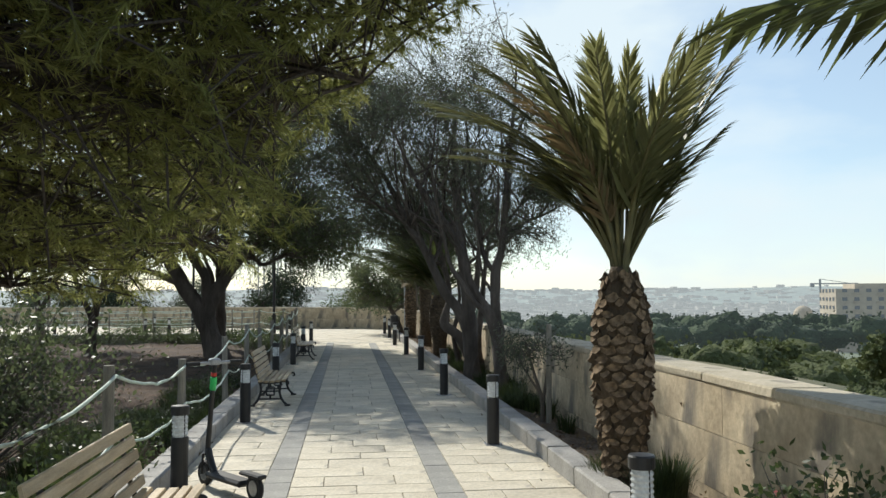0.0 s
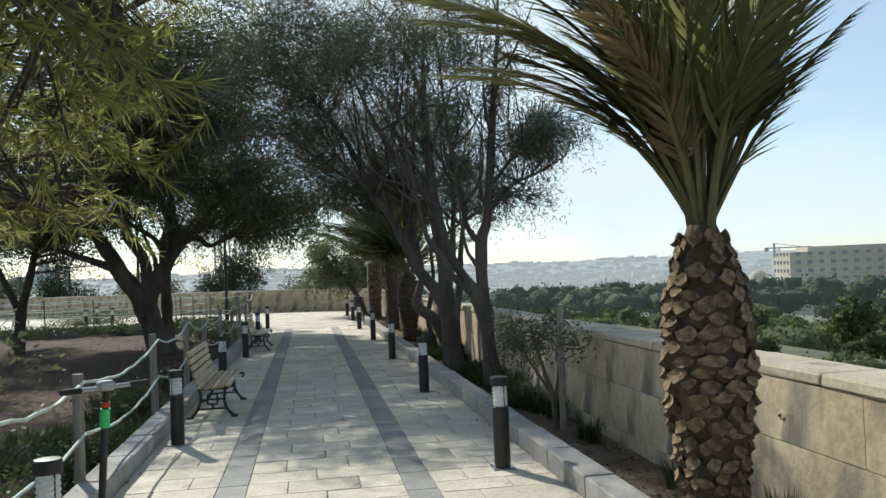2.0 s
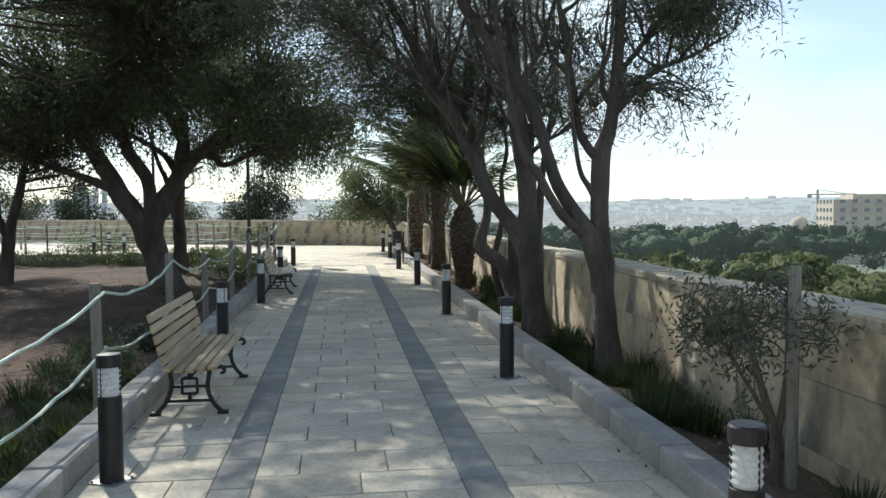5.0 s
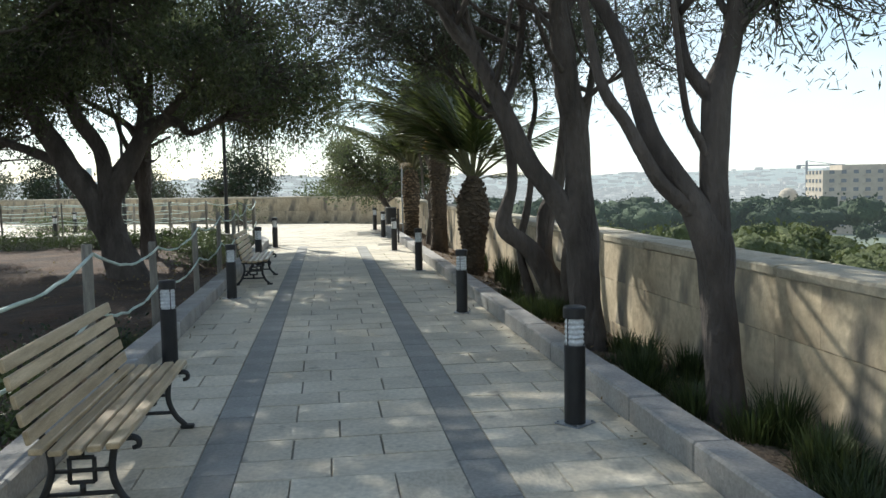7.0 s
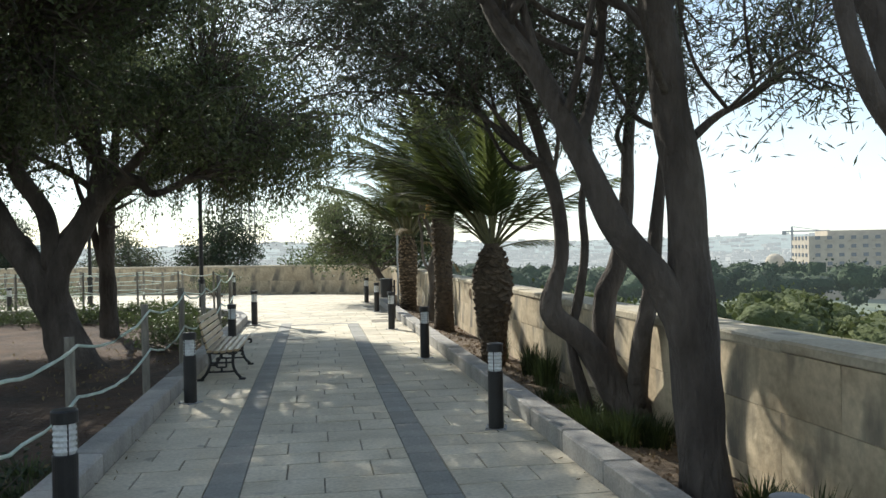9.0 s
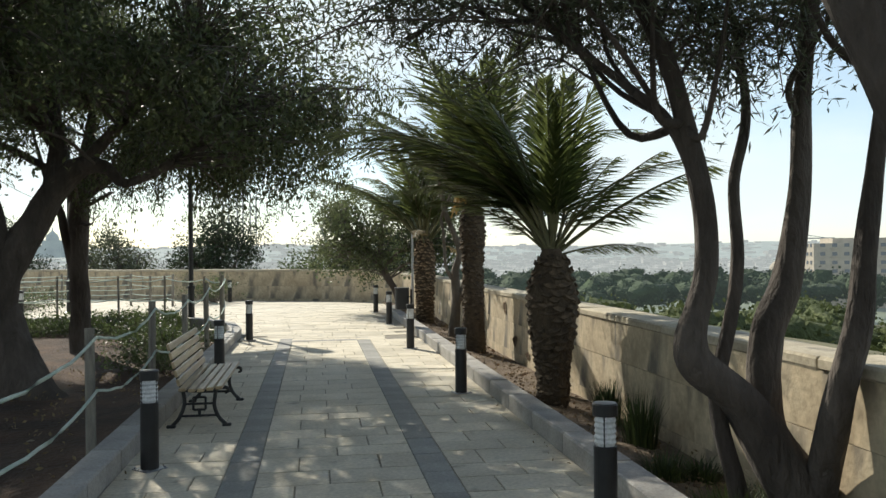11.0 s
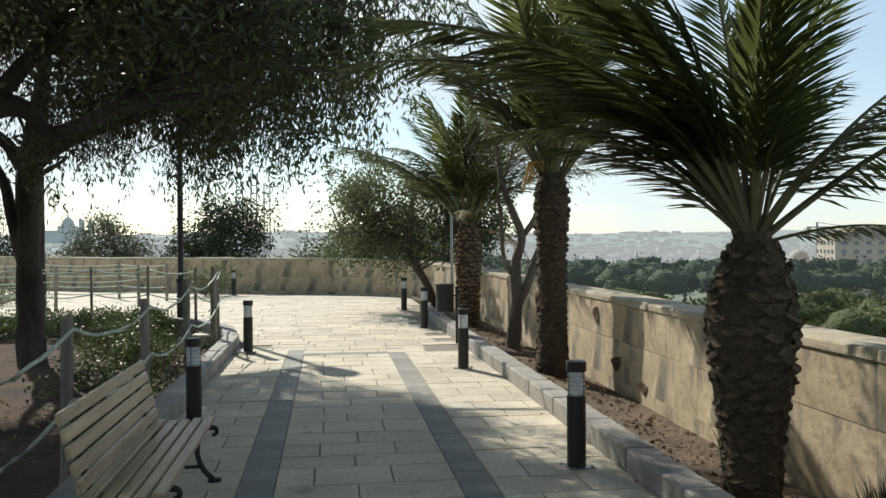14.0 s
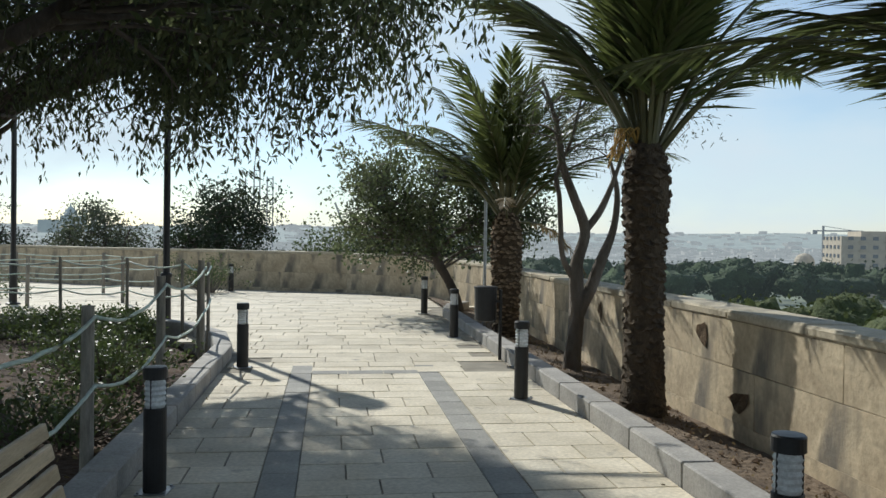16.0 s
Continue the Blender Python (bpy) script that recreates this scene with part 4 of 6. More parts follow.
# dense evergreen with forked trunk in the sunken bed
grow("tree", -3.95, 28.7, SOIL_L, [
    [(0.45, 0, -0.3, 0.52), (0.30, 0, 0.05, 0.42), (0.06, 0, 0.72, 0.32), (-0.16, 0, 1.33, 0.30), (-0.43, 0, 1.83, 0.26), (-0.79, 0, 2.34, 0.235), (-1.06, 0, 2.83, 0.21), (-1.42, 0, 3.42, 0.18), (-2.0, 0.2, 4.6, 0.07)],
    [(-0.07, 0, 1.25, 0.26), (0.09, 0, 1.83, 0.24), (0.43, 0, 2.42, 0.20), (0.73, 0, 2.92, 0.19), (1.07, -0.05, 3.2, 0.15), (1.43, -0.1, 3.18, 0.09), (1.62, -0.1, 2.99, 0.07), (1.90, -0.1, 3.04, 0.065), (2.40, -0.1, 3.33, 0.06), (3.1, -0.1, 4.05, 0.03)],
    [(-0.02, -0.05, 1.7, 0.19), (-0.09, -0.1, 2.53, 0.15), (-0.27, -0.1, 2.93, 0.15), (-0.58, -0.1, 3.42, 0.14), (-0.75, -0.1, 4.4, 0.07), (-0.8, 0, 5.6, 0.03)],
    [(0.60, 0, 2.62, 0.15), (0.74, 0.05, 3.43, 0.13), (0.66, 0.1, 4.3, 0.09), (0.8, 0.3, 5.6, 0.03)],
    [(-0.79, 0, 2.34, 0.12), (-1.8, 0.2, 2.75, 0.09), (-3.3, 0.3, 3.3, 0.03)],
    [(1.07, -0.05, 3.2, 0.10), (1.7, -0.1, 3.9, 0.07), (2.6, -0.2, 4.8, 0.03)],
    # long limb and its high canopy, added to shade the path
    [(0.66, 0.1, 3.6, 0.12), (0.4, -1.6, 4.8, 0.09), (0.6, -4.0, 6.2, 0.06), (1.2, -7.0, 7.0, 0.02)]],
    [((-0.4, 0, 5.6), (3.2, 3.0, 2.3), 300), ((2.0, -0.8, 5.2), (2.0, 2.2, 1.7), 220), ((3.5, -0.4, 4.7), (1.5, 1.6, 1.2), 90), ((0.6, -1.8, 4.6), (2.4, 1.3, 0.9), 120), ((-3.0, 0, 4.6), (2.0, 2.0, 1.6), 180), ((3.2, 0.2, 3.8), (1.3, 1.2, 0.6), 60), ((0.5, 0, 7.4), (3.0, 2.5, 1.3), 170), ((0.2, -4.0, 6.3), (3.4, 2.2, 1.4), 240), ((2.2, -3.4, 6.4), (1.8, 1.8, 1.1), 110), ((1.7, -6.8, 6.9), (2.5, 2.2, 0.8), 190), ((-2.2, -1.5, 4.4), (1.8, 1.5, 0.8), 80), ((-1.5, -5.5, 7.0), (3.0, 2.4, 0.9), 130)],
    np.random.default_rng(31), M_LEAF, 0.105, 27, spread=0.18, droop=0.5, label="dense dark-green evergreen tree with forked grey trunk", narrow=0.36)
# leaning tree with hanging sprays behind it
grow("tree", -4.35, 34.3, SOIL_L, [
    [(0.0, 0, -0.2, 0.30), (-0.04, 0, 0.3, 0.22), (-0.06, 0, 1.79, 0.185), (-0.05, 0, 2.9, 0.195), (0.05, 0, 3.6, 0.18), (0.2, 0.1, 5.0, 0.07)],
    [(-0.10, 0, 1.45, 0.11), (-0.32, 0, 2.31, 0.09), (-0.41, 0, 2.83, 0.08), (-0.65, 0, 3.4, 0.06), (-1.0, 0.1, 4.6, 0.02)],
    [(0.1, 0, 3.45, 0.12), (0.57, 0, 3.69, 0.10), (1.33, 0, 3.95, 0.08), (2.2, 0, 4.67, 0.04)],
    [(-0.04, 0.02, 3.1, 0.12), (0.5, 0.0, 3.5, 0.10), (1.6, -0.2, 3.9, 0.08), (3.0, -0.4, 4.3, 0.05), (4.6, -0.5, 4.5, 0.02)],
    [(-0.06, 0, 3.0, 0.12), (-0.5, 0, 3.6, 0.09), (-1.5, 0.0, 4.2, 0.07), (-3.0, 0.2, 4.8, 0.03)],
    [(0.0, 0.02, 3.2, 0.09), (0.25, 0.4, 3.6, 0.075), (0.9, 1.6, 4.2, 0.06), (1.9, 3.4, 4.8, 0.02)],
    [(1.33, 0, 3.95, 0.07), (2.5, -1.9, 4.3, 0.055), (3.6, -3.6, 4.5, 0.04), (4.7, -5.0, 4.5, 0.025), (5.6, -6.0, 4.3, 0.010)],
    [(2.5, -1.9, 4.3, 0.04), (3.6, -2.8, 4.3, 0.03), (4.9, -3.8, 4.2, 0.010)]],
    [((-0.3, 0.3, 6.1), (2.3, 3.0, 0.9), 820), ((0.9, 0.3, 4.9), (2.2, 2.4, 0.6), 80), ((2.7, -2.9, 4.0), (1.5, 1.1, 0.7), 70), ((2.9, -3.1, 3.35), (1.3, 0.9, 0.35), 60), ((4.1, -4.0, 4.1), (1.2, 1.0, 0.5), 40), ((4.0, -4.3, 3.5), (1.1, 0.9, 0.35), 56), ((5.1, -5.4, 4.2), (0.8, 0.9, 0.5), 36), ((0.2, -0.3, 4.1), (2.0, 1.2, 0.6), 28), ((-0.6, 0, 7.1), (2.4, 2.6, 0.9), 180), ((-2.6, 0, 5.2), (2.0, 2.0, 1.0), 240), ((2.2, 0.6, 5.6), (0.8, 1.7, 0.6), 130), ((1.4, -2.2, 3.5), (1.2, 0.8, 0.4), 28)],
    np.random.default_rng(32), M_LEAF, 0.088, 42, spread=(0.09, 0.09, 0.19), droop=1.9, label="evergreen tree with straight grey trunk and hanging leafy sprays", narrow=0.28)
grow("tree", -8.2, 31.0, SOIL_L, [
    [(0, 0, -0.2, 0.2), (0.1, 0, 1.2, 0.15), (0.4, 0, 2.4, 0.11), (0.8, 0, 4.2, 0.05)],
    [(0.1, 0, 1.2, 0.12), (-0.4, 0, 2.3, 0.09), (-1.0, 0, 3.8, 0.04)]],
    [((0, 0, 4.8), (3.2, 2.8, 1.9), 420), ((-1.8, 0, 3.8), (1.5, 1.6, 1.0), 80), ((1.8, 0, 3.8), (1.5, 1.6, 1.0), 80)], np.random.default_rng(33), M_LEAF_GREY, 0.10, 30, spread=0.22, droop=0.6, label="grey-green tree with two stems, deeper in the bed")
grow("tree", -11.5, 36.0, SOIL_L, [
    [(0, 0, -0.2, 0.17), (-0.1, 0, 1.3, 0.13), (-0.3, 0, 2.6, 0.1), (-0.3, 0, 4.2, 0.04)], [(-0.1, 0, 1.4, 0.1), (0.5, 0, 2.6, 0.08), (1.1, 0, 3.9, 0.03)]],
    [((0.2, 0, 4.6), (3.0, 2.6, 1.8), 240)], np.random.default_rng(34), M_LEAF_GREY, 0.10, 30, spread=0.22, droop=0.6, label="grey-green tree at the far side of the bed")

# unseen trees, added only to cast shade on the bed
for i, (x, y) in enumerate(((-9.8, 23.5), (-13.5, 29.0), (-10.5, 15.5))):
    grow("tree", x, y, SOIL_L, [[(0, 0, -0.2, 0.24), (0.1, 0, 1.4, 0.18), (0.2, 0, 3.0, 0.13), (0.2, 0, 5.6, 0.04)], [(0.1, 0, 1.6, 0.13), (0.9, 0, 2.9, 0.09), (1.6, 0, 4.6, 0.03)], [(0.1, 0, 1.6, 0.13), (-0.8, 0.2, 2.9, 0.09), (-1.4, 0.4, 4.4, 0.03)]],
         [((0, 0, 5.0), (3.2, 3.0, 1.9), 260), ((1.8, -0.6, 4.2), (1.5, 1.6, 1.0), 80)], np.random.default_rng(35 + i), M_LEAF_GREY, 0.11, 30, spread=0.24, droop=0.6, label="grey-green tree added out of sight to shade the bed")

# wispy trees in the planting strip
grow("tree", 3.08, 16.0, -0.05, [
    [(0.05, 0, -0.2, 0.20), (0.0, 0, 0.12, 0.155), (-0.04, 0, 0.56, 0.118), (-0.07, 0, 0.93, 0.112), (-0.11, 0, 1.26, 0.13), (-0.26, 0, 1.53, 0.10), (-0.40, 0, 1.75, 0.075), (-0.52, 0.05, 1.98, 0.066), (-0.60, 0.1, 2.26, 0.060), (-0.72, 0.15, 2.65, 0.054), (-1.05, 0.2, 3.2, 0.045), (-1.5, 0.3, 3.9, 0.034), (-1.9, 0.3, 4.8, 0.015)],
    [(-0.09, 0, 1.15, 0.11), (-0.11, 0, 1.62, 0.094), (-0.11, 0, 1.9, 0.094), (-0.09, 0, 2.25, 0.09), (-0.01, 0, 2.48, 0.066), (0.05, 0, 2.9, 0.058), (0.10, 0, 3.6, 0.05), (0.18, 0.05, 4.3, 0.042), (0.30, 0.1, 5.3, 0.025), (0.34, 0.1, 6.2, 0.01)],
    [(-0.10, 0, 2.18, 0.058), (-0.22, 0.02, 2.32, 0.05), (-0.30, 0.05, 2.5, 0.042), (-0.36, 0.1, 3.0, 0.036), (-0.5, 0.15, 3.9, 0.025), (-0.6, 0.2, 5.2, 0.01)],
    [(-0.22, -0.02, 1.44, 0.065), (-0.47, -0.06, 1.64, 0.052), (-0.61, -0.1, 1.82, 0.044), (-0.74, -0.1, 2.05, 0.041), (-0.88, -0.1, 2.25, 0.037), (-0.98, -0.1, 2.6, 0.032), (-1.15, -0.2, 3.4, 0.024), (-1.3, -0.2, 4.4, 0.01)],
    [(-0.13, -0.03, 1.76, 0.034), (-0.23, -0.05, 1.93, 0.032), (-0.32, -0.08, 2.07, 0.027), (-0.38, -0.1, 2.35, 0.023), (-0.44, -0.1, 2.9, 0.015), (-0.5, -0.1, 3.6, 0.008)],
    [(0.02, 0, 2.6, 0.035), (0.38, 0, 3.02, 0.028), (0.8, 0, 3.2, 0.02), (1.25, 0, 3.45, 0.009)],
    [(0.06, 0, 3.0, 0.03), (0.5, 0.1, 3.5, 0.022), (0.9, 0.1, 3.9, 0.010)]],
    [((0.95, 0, 3.5), (0.62, 0.7, 0.42), 84), ((0.45, 0, 2.75), (0.32, 0.4, 0.16), 14), ((0.35, 0.1, 4.6), (0.7, 0.8, 0.7), 40), ((-0.4, 0.1, 5.4), (1.3, 1.2, 0.9), 60), ((-1.5, 0.2, 4.6), (0.9, 1.0, 0.8), 44), ((-0.6, 0, 3.6), (0.6, 0.8, 0.6), 20)],
    np.random.default_rng(41), M_LEAF_GREY, 0.08, 20, spread=0.11, twiggy=3, droop=-0.5, label="wispy grey-green tree with rough forked trunk", narrow=0.16, bark=M_BARK, rise=0.9, shoots=34, reach=(0.7, 1.7), sway=(-0.12, 0))
grow("tree", 2.95, 18.6, -0.05, [
    [(0.02, 0, -0.2, 0.27), (0.0, 0, 0.1, 0.205), (-0.03, 0, 0.49, 0.158), (-0.05, 0, 0.99, 0.16), (-0.09, 0, 1.28, 0.172), (-0.10, 0, 1.73, 0.132), (-0.13, 0, 2.23, 0.126), (-0.21, 0, 2.68, 0.115), (-0.26, 0, 3.2, 0.10), (-0.31, 0, 3.95, 0.085), (-0.35, 0, 5.0, 0.05), (-0.3, 0, 6.2, 0.015)],
    [(-0.10, 0, 1.22, 0.14), (-0.31, 0, 1.53, 0.115), (-0.56, 0.02, 1.86, 0.10), (-0.73, 0.05, 2.23, 0.086), (-0.89, 0.08, 2.55, 0.08), (-1.07, 0.1, 2.91, 0.074), (-1.30, 0.1, 3.2, 0.066), (-1.6, 0.15, 3.9, 0.05), (-2.1, 0.2, 4.7, 0.034), (-2.9, 0.2, 5.4, 0.012)],
    [(-0.09, 0, 2.40, 0.038), (0.13, 0, 2.58, 0.027), (0.40, 0, 2.72, 0.02), (0.8, 0.05, 3.0, 0.01)],
    [(-0.80, 0.06, 2.38, 0.05), (-0.62, 0.2, 2.85, 0.042), (-0.55, 0.2, 3.6, 0.03), (-0.5, 0.2, 4.6, 0.012)],
    [(-1.35, 0.1, 3.3, 0.04), (-1.9, 0.0, 3.6, 0.03), (-2.6, -0.1, 4.1, 0.012)],
    [(-0.26, 0, 3.2, 0.05), (0.1, 0.1, 3.8, 0.035), (0.4, 0.1, 4.8, 0.012)]],
    [((-1.0, 0, 5.0), (1.9, 1.8, 1.0), 120), ((-2.4, 0.1, 4.6), (1.4, 1.4, 0.8), 110), ((-3.0, 0.3, 5.6), (1.5, 1.8, 0.7), 120), ((0.75, 0.1, 3.1), (0.5, 0.6, 0.4), 34), ((-0.6, 0, 6.0), (1.5, 1.4, 0.7), 60), ((-2.2, -1.6, 5.8), (1.5, 1.3, 0.6), 80)],
    np.random.default_rng(42), M_LEAF_GREY, 0.08, 20, spread=0.12, twiggy=3, droop=-0.2, label="grey-green tree with thick upright trunk and leaning limb", narrow=0.16, bark=M_BARK, rise=0.7, shoots=44, reach=(0.8, 2.0), sway=(-0.3, 0))
grow("tree", 3.17, 21.15, -0.05, [
    [(0.38, 0, -0.25, 0.30), (0.28, 0, 0.12, 0.22), (0.08, 0, 0.44, 0.17), (-0.16, 0, 0.82, 0.13), (-0.45, 0, 1.06, 0.115), (-0.50, 0, 1.22, 0.10), (-0.45, 0, 1.42, 0.082), (-0.39, 0, 1.66, 0.075), (-0.40, 0, 2.03, 0.072), (-0.50, 0, 2.5, 0.068), (-0.62, 0, 2.9, 0.062), (-0.75, 0, 3.2, 0.055), (-1.0, 0.1, 3.7, 0.045), (-1.5, 0.2, 4.5, 0.018)],
    [(0.26, 0.05, 0.2, 0.11), (0.08, 0.1, 0.62, 0.10), (0.05, 0.1, 0.9, 0.105), (0.08, 0.1, 1.28, 0.11), (0.20, 0.1, 1.57, 0.095), (0.30, 0.1, 2.14, 0.07), (0.33, 0.1, 2.66, 0.06), (0.37, 0.1, 3.2, 0.048), (0.38, 0.1, 4.0, 0.03), (0.3, 0.1, 5.0, 0.01)],
    [(-0.05, 0.1, -0.1, 0.07), (-0.16, 0.1, 0.30, 0.062), (-0.27, 0.12, 0.83, 0.052), (-0.17, 0.12, 1.34, 0.045), (-0.12, 0.12, 1.74, 0.042), (-0.14, 0.12, 2.2, 0.035), (-0.05, 0.12, 2.7, 0.028), (-0.15, 0.2, 3.6, 0.012)],
    [(-0.40, 0, 1.98, 0.045), (-0.50, 0.01, 2.34, 0.04), (-0.64, 0.02, 2.6, 0.036), (-0.83, 0.05, 2.76, 0.03), (-1.07, 0.1, 2.96, 0.026), (-1.6, 0.2, 3.4, 0.016), (-2.2, 0.3, 3.9, 0.008)],
    [(0.30, -0.1, 0.25, 0.11), (0.24, -0.35, 0.8, 0.085), (0.30, -0.5, 1.4, 0.075), (0.36, -0.55, 2.2, 0.055), (0.5, -0.6, 3.2, 0.04), (0.6, -0.7, 4.4, 0.012)]],
    [((-0.8, 0, 4.6), (1.9, 1.8, 0.9), 110), ((-1.8, 0.2, 3.9), (1.1, 1.2, 0.55), 60), ((0.3, 0.1, 4.2), (0.9, 1.0, 0.8), 50), ((0.35, -0.5, 3.2), (0.5, 0.5, 0.4), 20), ((-0.55, 0.1, 2.95), (0.5, 0.5, 0.3), 16), ((-1.4, 1.6, 4.8), (1.3, 1.3, 0.7), 64), ((-1.6, 0.3, 3.6), (1.4, 0.9, 0.4), 90), ((-0.2, 0.5, 3.5), (0.9, 0.8, 0.45), 50), ((-2.2, 2.6, 5.2), (1.2, 1.3, 0.6), 60)],
    np.random.default_rng(43), M_LEAF_GREY, 0.08, 24, spread=0.12, twiggy=3, droop=-0.2, label="grey-green tree with gnarled crossing stems", narrow=0.16, bark=M_BARK, rise=0.7, shoots=30, reach=(0.6, 1.6), sway=(-0.2, 0))
grow("tree", 3.32, 33.3, -0.05, [
    [(-0.09, 0, -0.24, 0.161), (-0.12, 0, 0.13, 0.119), (-0.07, 0, 0.71, 0.098), (-0.08, 0, 1.36, 0.084), (0.02, 0, 1.80, 0.070), (-0.13, 0, 2.23, 0.059), (-0.29, 0, 2.66, 0.049), (-0.37, 0, 3.16, 0.035), (-0.57, 0, 3.72, 0.017)],
    [(-0.06, 0, 0.71, 0.084), (0.11, 0, 1.07, 0.077), (0.25, 0, 1.44, 0.070), (0.40, 0, 1.84, 0.049), (0.44, 0, 2.31, 0.035), (0.34, 0, 2.74, 0.017)],
    [(0.02, 0, 1.80, 0.052), (0.21, 0, 2.05, 0.045), (0.35, 0, 2.35, 0.035), (0.57, 0, 2.97, 0.017)],
    [(-0.29, 0, 1.65, 0.035), (-0.32, 0, 2.22, 0.035), (-0.36, 0, 2.51, 0.031), (-0.18, 0, 2.95, 0.021), (-0.04, 0, 3.53, 0.014)],
    [(-0.09, 0, 1.14, 0.042), (-0.25, 0, 1.43, 0.038), (-0.30, 0, 1.72, 0.035)]],
    [((-0.1, 0, 3.2), (1.0, 1.0, 0.7), 40)], np.random.default_rng(44), M_LEAF_GREY, 0.07, 24, spread=0.17, twiggy=2, label="slender tree with bare twisted stems", narrow=0.2, bark=M_BARK2)
grow("tree", 3.0, 41.0, -0.05, [
    [(0, 0, -0.2, 0.13), (-0.25, 0, 0.6, 0.11), (-0.6, 0, 1.3, 0.10), (-0.7, 0, 2.2, 0.07), (-0.6, 0, 3.0, 0.03)],
    [(-0.6, 0, 1.3, 0.08), (-1.2, 0, 2.0, 0.06), (-1.8, 0, 2.6, 0.03)], [(-0.6, 0, 1.4, 0.07), (0.1, 0, 2.0, 0.05), (0.8, 0, 2.4, 0.02)]],
    [((-0.6, 0, 2.7), (2.3, 1.5, 1.25), 170), ((-1.8, 0, 2.2), (1.1, 1.2, 0.9), 50), ((0.7, 0, 2.3), (1.2, 1.2, 0.9), 50)], np.random.default_rng(45), M_LEAF, 0.10, 34, spread=0.16, label="leafy small tree leaning over the parapet", narrow=0.5)

# young olive tied to a stake
grow("olive_sapling", 3.02, 12.75, -0.05, [
    [(0, 0, -0.1, 0.035), (0.0, 0, 0.35, 0.03), (-0.10, 0, 0.7, 0.022), (-0.22, 0, 1.15, 0.012)],
    [(0.0, 0, 0.3, 0.025), (0.07, 0, 0.7, 0.02), (0.1, 0.05, 1.2, 0.01)], [(-0.03, 0, 0.45, 0.018), (-0.28, 0.0, 0.85, 0.012), (-0.42, 0, 1.1, 0.008)]],
    [((-0.08, 0, 1.05), (0.42, 0.38, 0.28), 70)], np.random.default_rng(46), M_LEAF_GREY, 0.055, 16, spread=0.07, twig_r=0.005, label="young olive sapling with small grey-green leaves", narrow=0.28, bark=M_BARK2, category="tree", rise=0.15)
stake = tagged(empty("stake", 3.10, 12.72, -0.05), "round weathered timber stake beside the sapling", "stake")
bm = bmesh.new()
rod(bm, (0, 0, -0.2), (0.02, 0, 1.38), 0.038, 0.036, 10)
part("pole", bm, M_POST, stake)

# trees that stand outside the parapet
for i, (x, y, z, rx, rz, n, m) in enumerate(((-3.9, 53.5, -1.3, 1.75, 2.1, 130, M_DARKLEAF), (0.2, 55.0, -2.2, 1.3, 1.1, 60, M_SHRUB), (-14.5, 60, -1.3, 2.0, 2.4, 110, M_DARKLEAF), (-9.0, 58, -1.4, 2.0, 1.2, 80, M_LEAF_GREY), (-19.5, 60, -1.3, 2.4, 1.6, 110, M_LEAF_GREY), (3.5, 50.5, -1.5, 2.3, 1.7, 150, M_DARKLEAF))):
    grow("tree", x, y, z, [[(0, 0, -0.6, 0.2), (0, 0, 1.2, 0.14), (0.1, 0, 2.4, 0.10), (0.1, 0, 2.8 + rz * 0.6, 0.03)], [(0, 0, 1.6, 0.09), (0.7, 0, 2.4, 0.06), (1.1, 0, 3.2, 0.02)], [(0, 0, 1.6, 0.09), (-0.7, 0, 2.4, 0.06), (-1.1, 0, 3.0, 0.02)]],
         [((0, 0, 2.9), (rx, rx, rz * 0.75), n)], np.random.default_rng(50 + i), m, 0.13, 44, spread=0.24, label=("dark bushy evergreen" if m is M_DARKLEAF else "green bushy tree" if m is M_SHRUB else "grey-green bushy tree") + " standing outside the parapet", narrow=0.55)

# ---- shrubs and grass ----
def shrub(x, y, z, r, h, n, seed, leaf, size, label, narrow=0.5):
    rg = np.random.default_rng(seed)
    t = tagged(empty("shrub", x, y, z), label, "shrub")
    s = Soup()
    tips = []
    for _ in range(n):
        d = rg.normal(0, 1, 3)
        e = np.array((d[0] * r * 0.5, d[1] * r * 0.5, abs(d[2]) * h * 0.38 + h * 0.35))
        s.tube(smooth_line([(0.1 * d[0] * r, 0.1 * d[1] * r, -0.05, 0.008), (*(e * (0.6, 0.6, 0.5)), 0.006), (*e, 0.003)], 3), 4, cap=False)
        tips += [e, e * 0.8]
    s.make("stemwork", M_TWIG, t)["kind"] = "stuff"
    leaves("foliage", tips, 0.09 if r < 1 else 0.16, 16, size, leaf, t, rg, narrow)["kind"] = "stuff"
    return t


def tuft(x, y, z, r, h, n, seed, label):
    rg = np.random.default_rng(seed)
    v, f = [], []
    for _ in range(n):
        a, d = rg.uniform(0, 6.283), rg.uniform(0, 1) ** 0.6
        p = np.array((math.cos(a) * r * d * 0.5, math.sin(a) * r * d * 0.5, -0.03))
        o = np.array((math.cos(a + rg.normal(0, 0.5)), math.sin(a), 0)) * rg.uniform(0.1, 0.6) * r
        L = h * rg.uniform(0.5, 1.1)
        w = np.array((-math.sin(a), math.cos(a), 0)) * 0.006
        b = len(v)
        v += [p - w, p + w, p + o * 0.4 + (0, 0, L * 0.65) + w * 0.8, p + o * 0.4 + (0, 0, L * 0.65) - w * 0.8, p + o + (0, 0, L)]
        f += [(b, b + 1, b + 2, b + 3), (b + 3, b + 2, b + 4)]
    ob = link("grass_tuft", v, f, M_GRASS)
    ob.matrix_world = pose(x, y, z)
    return tagged(ob, label, "grass", kind="stuff")


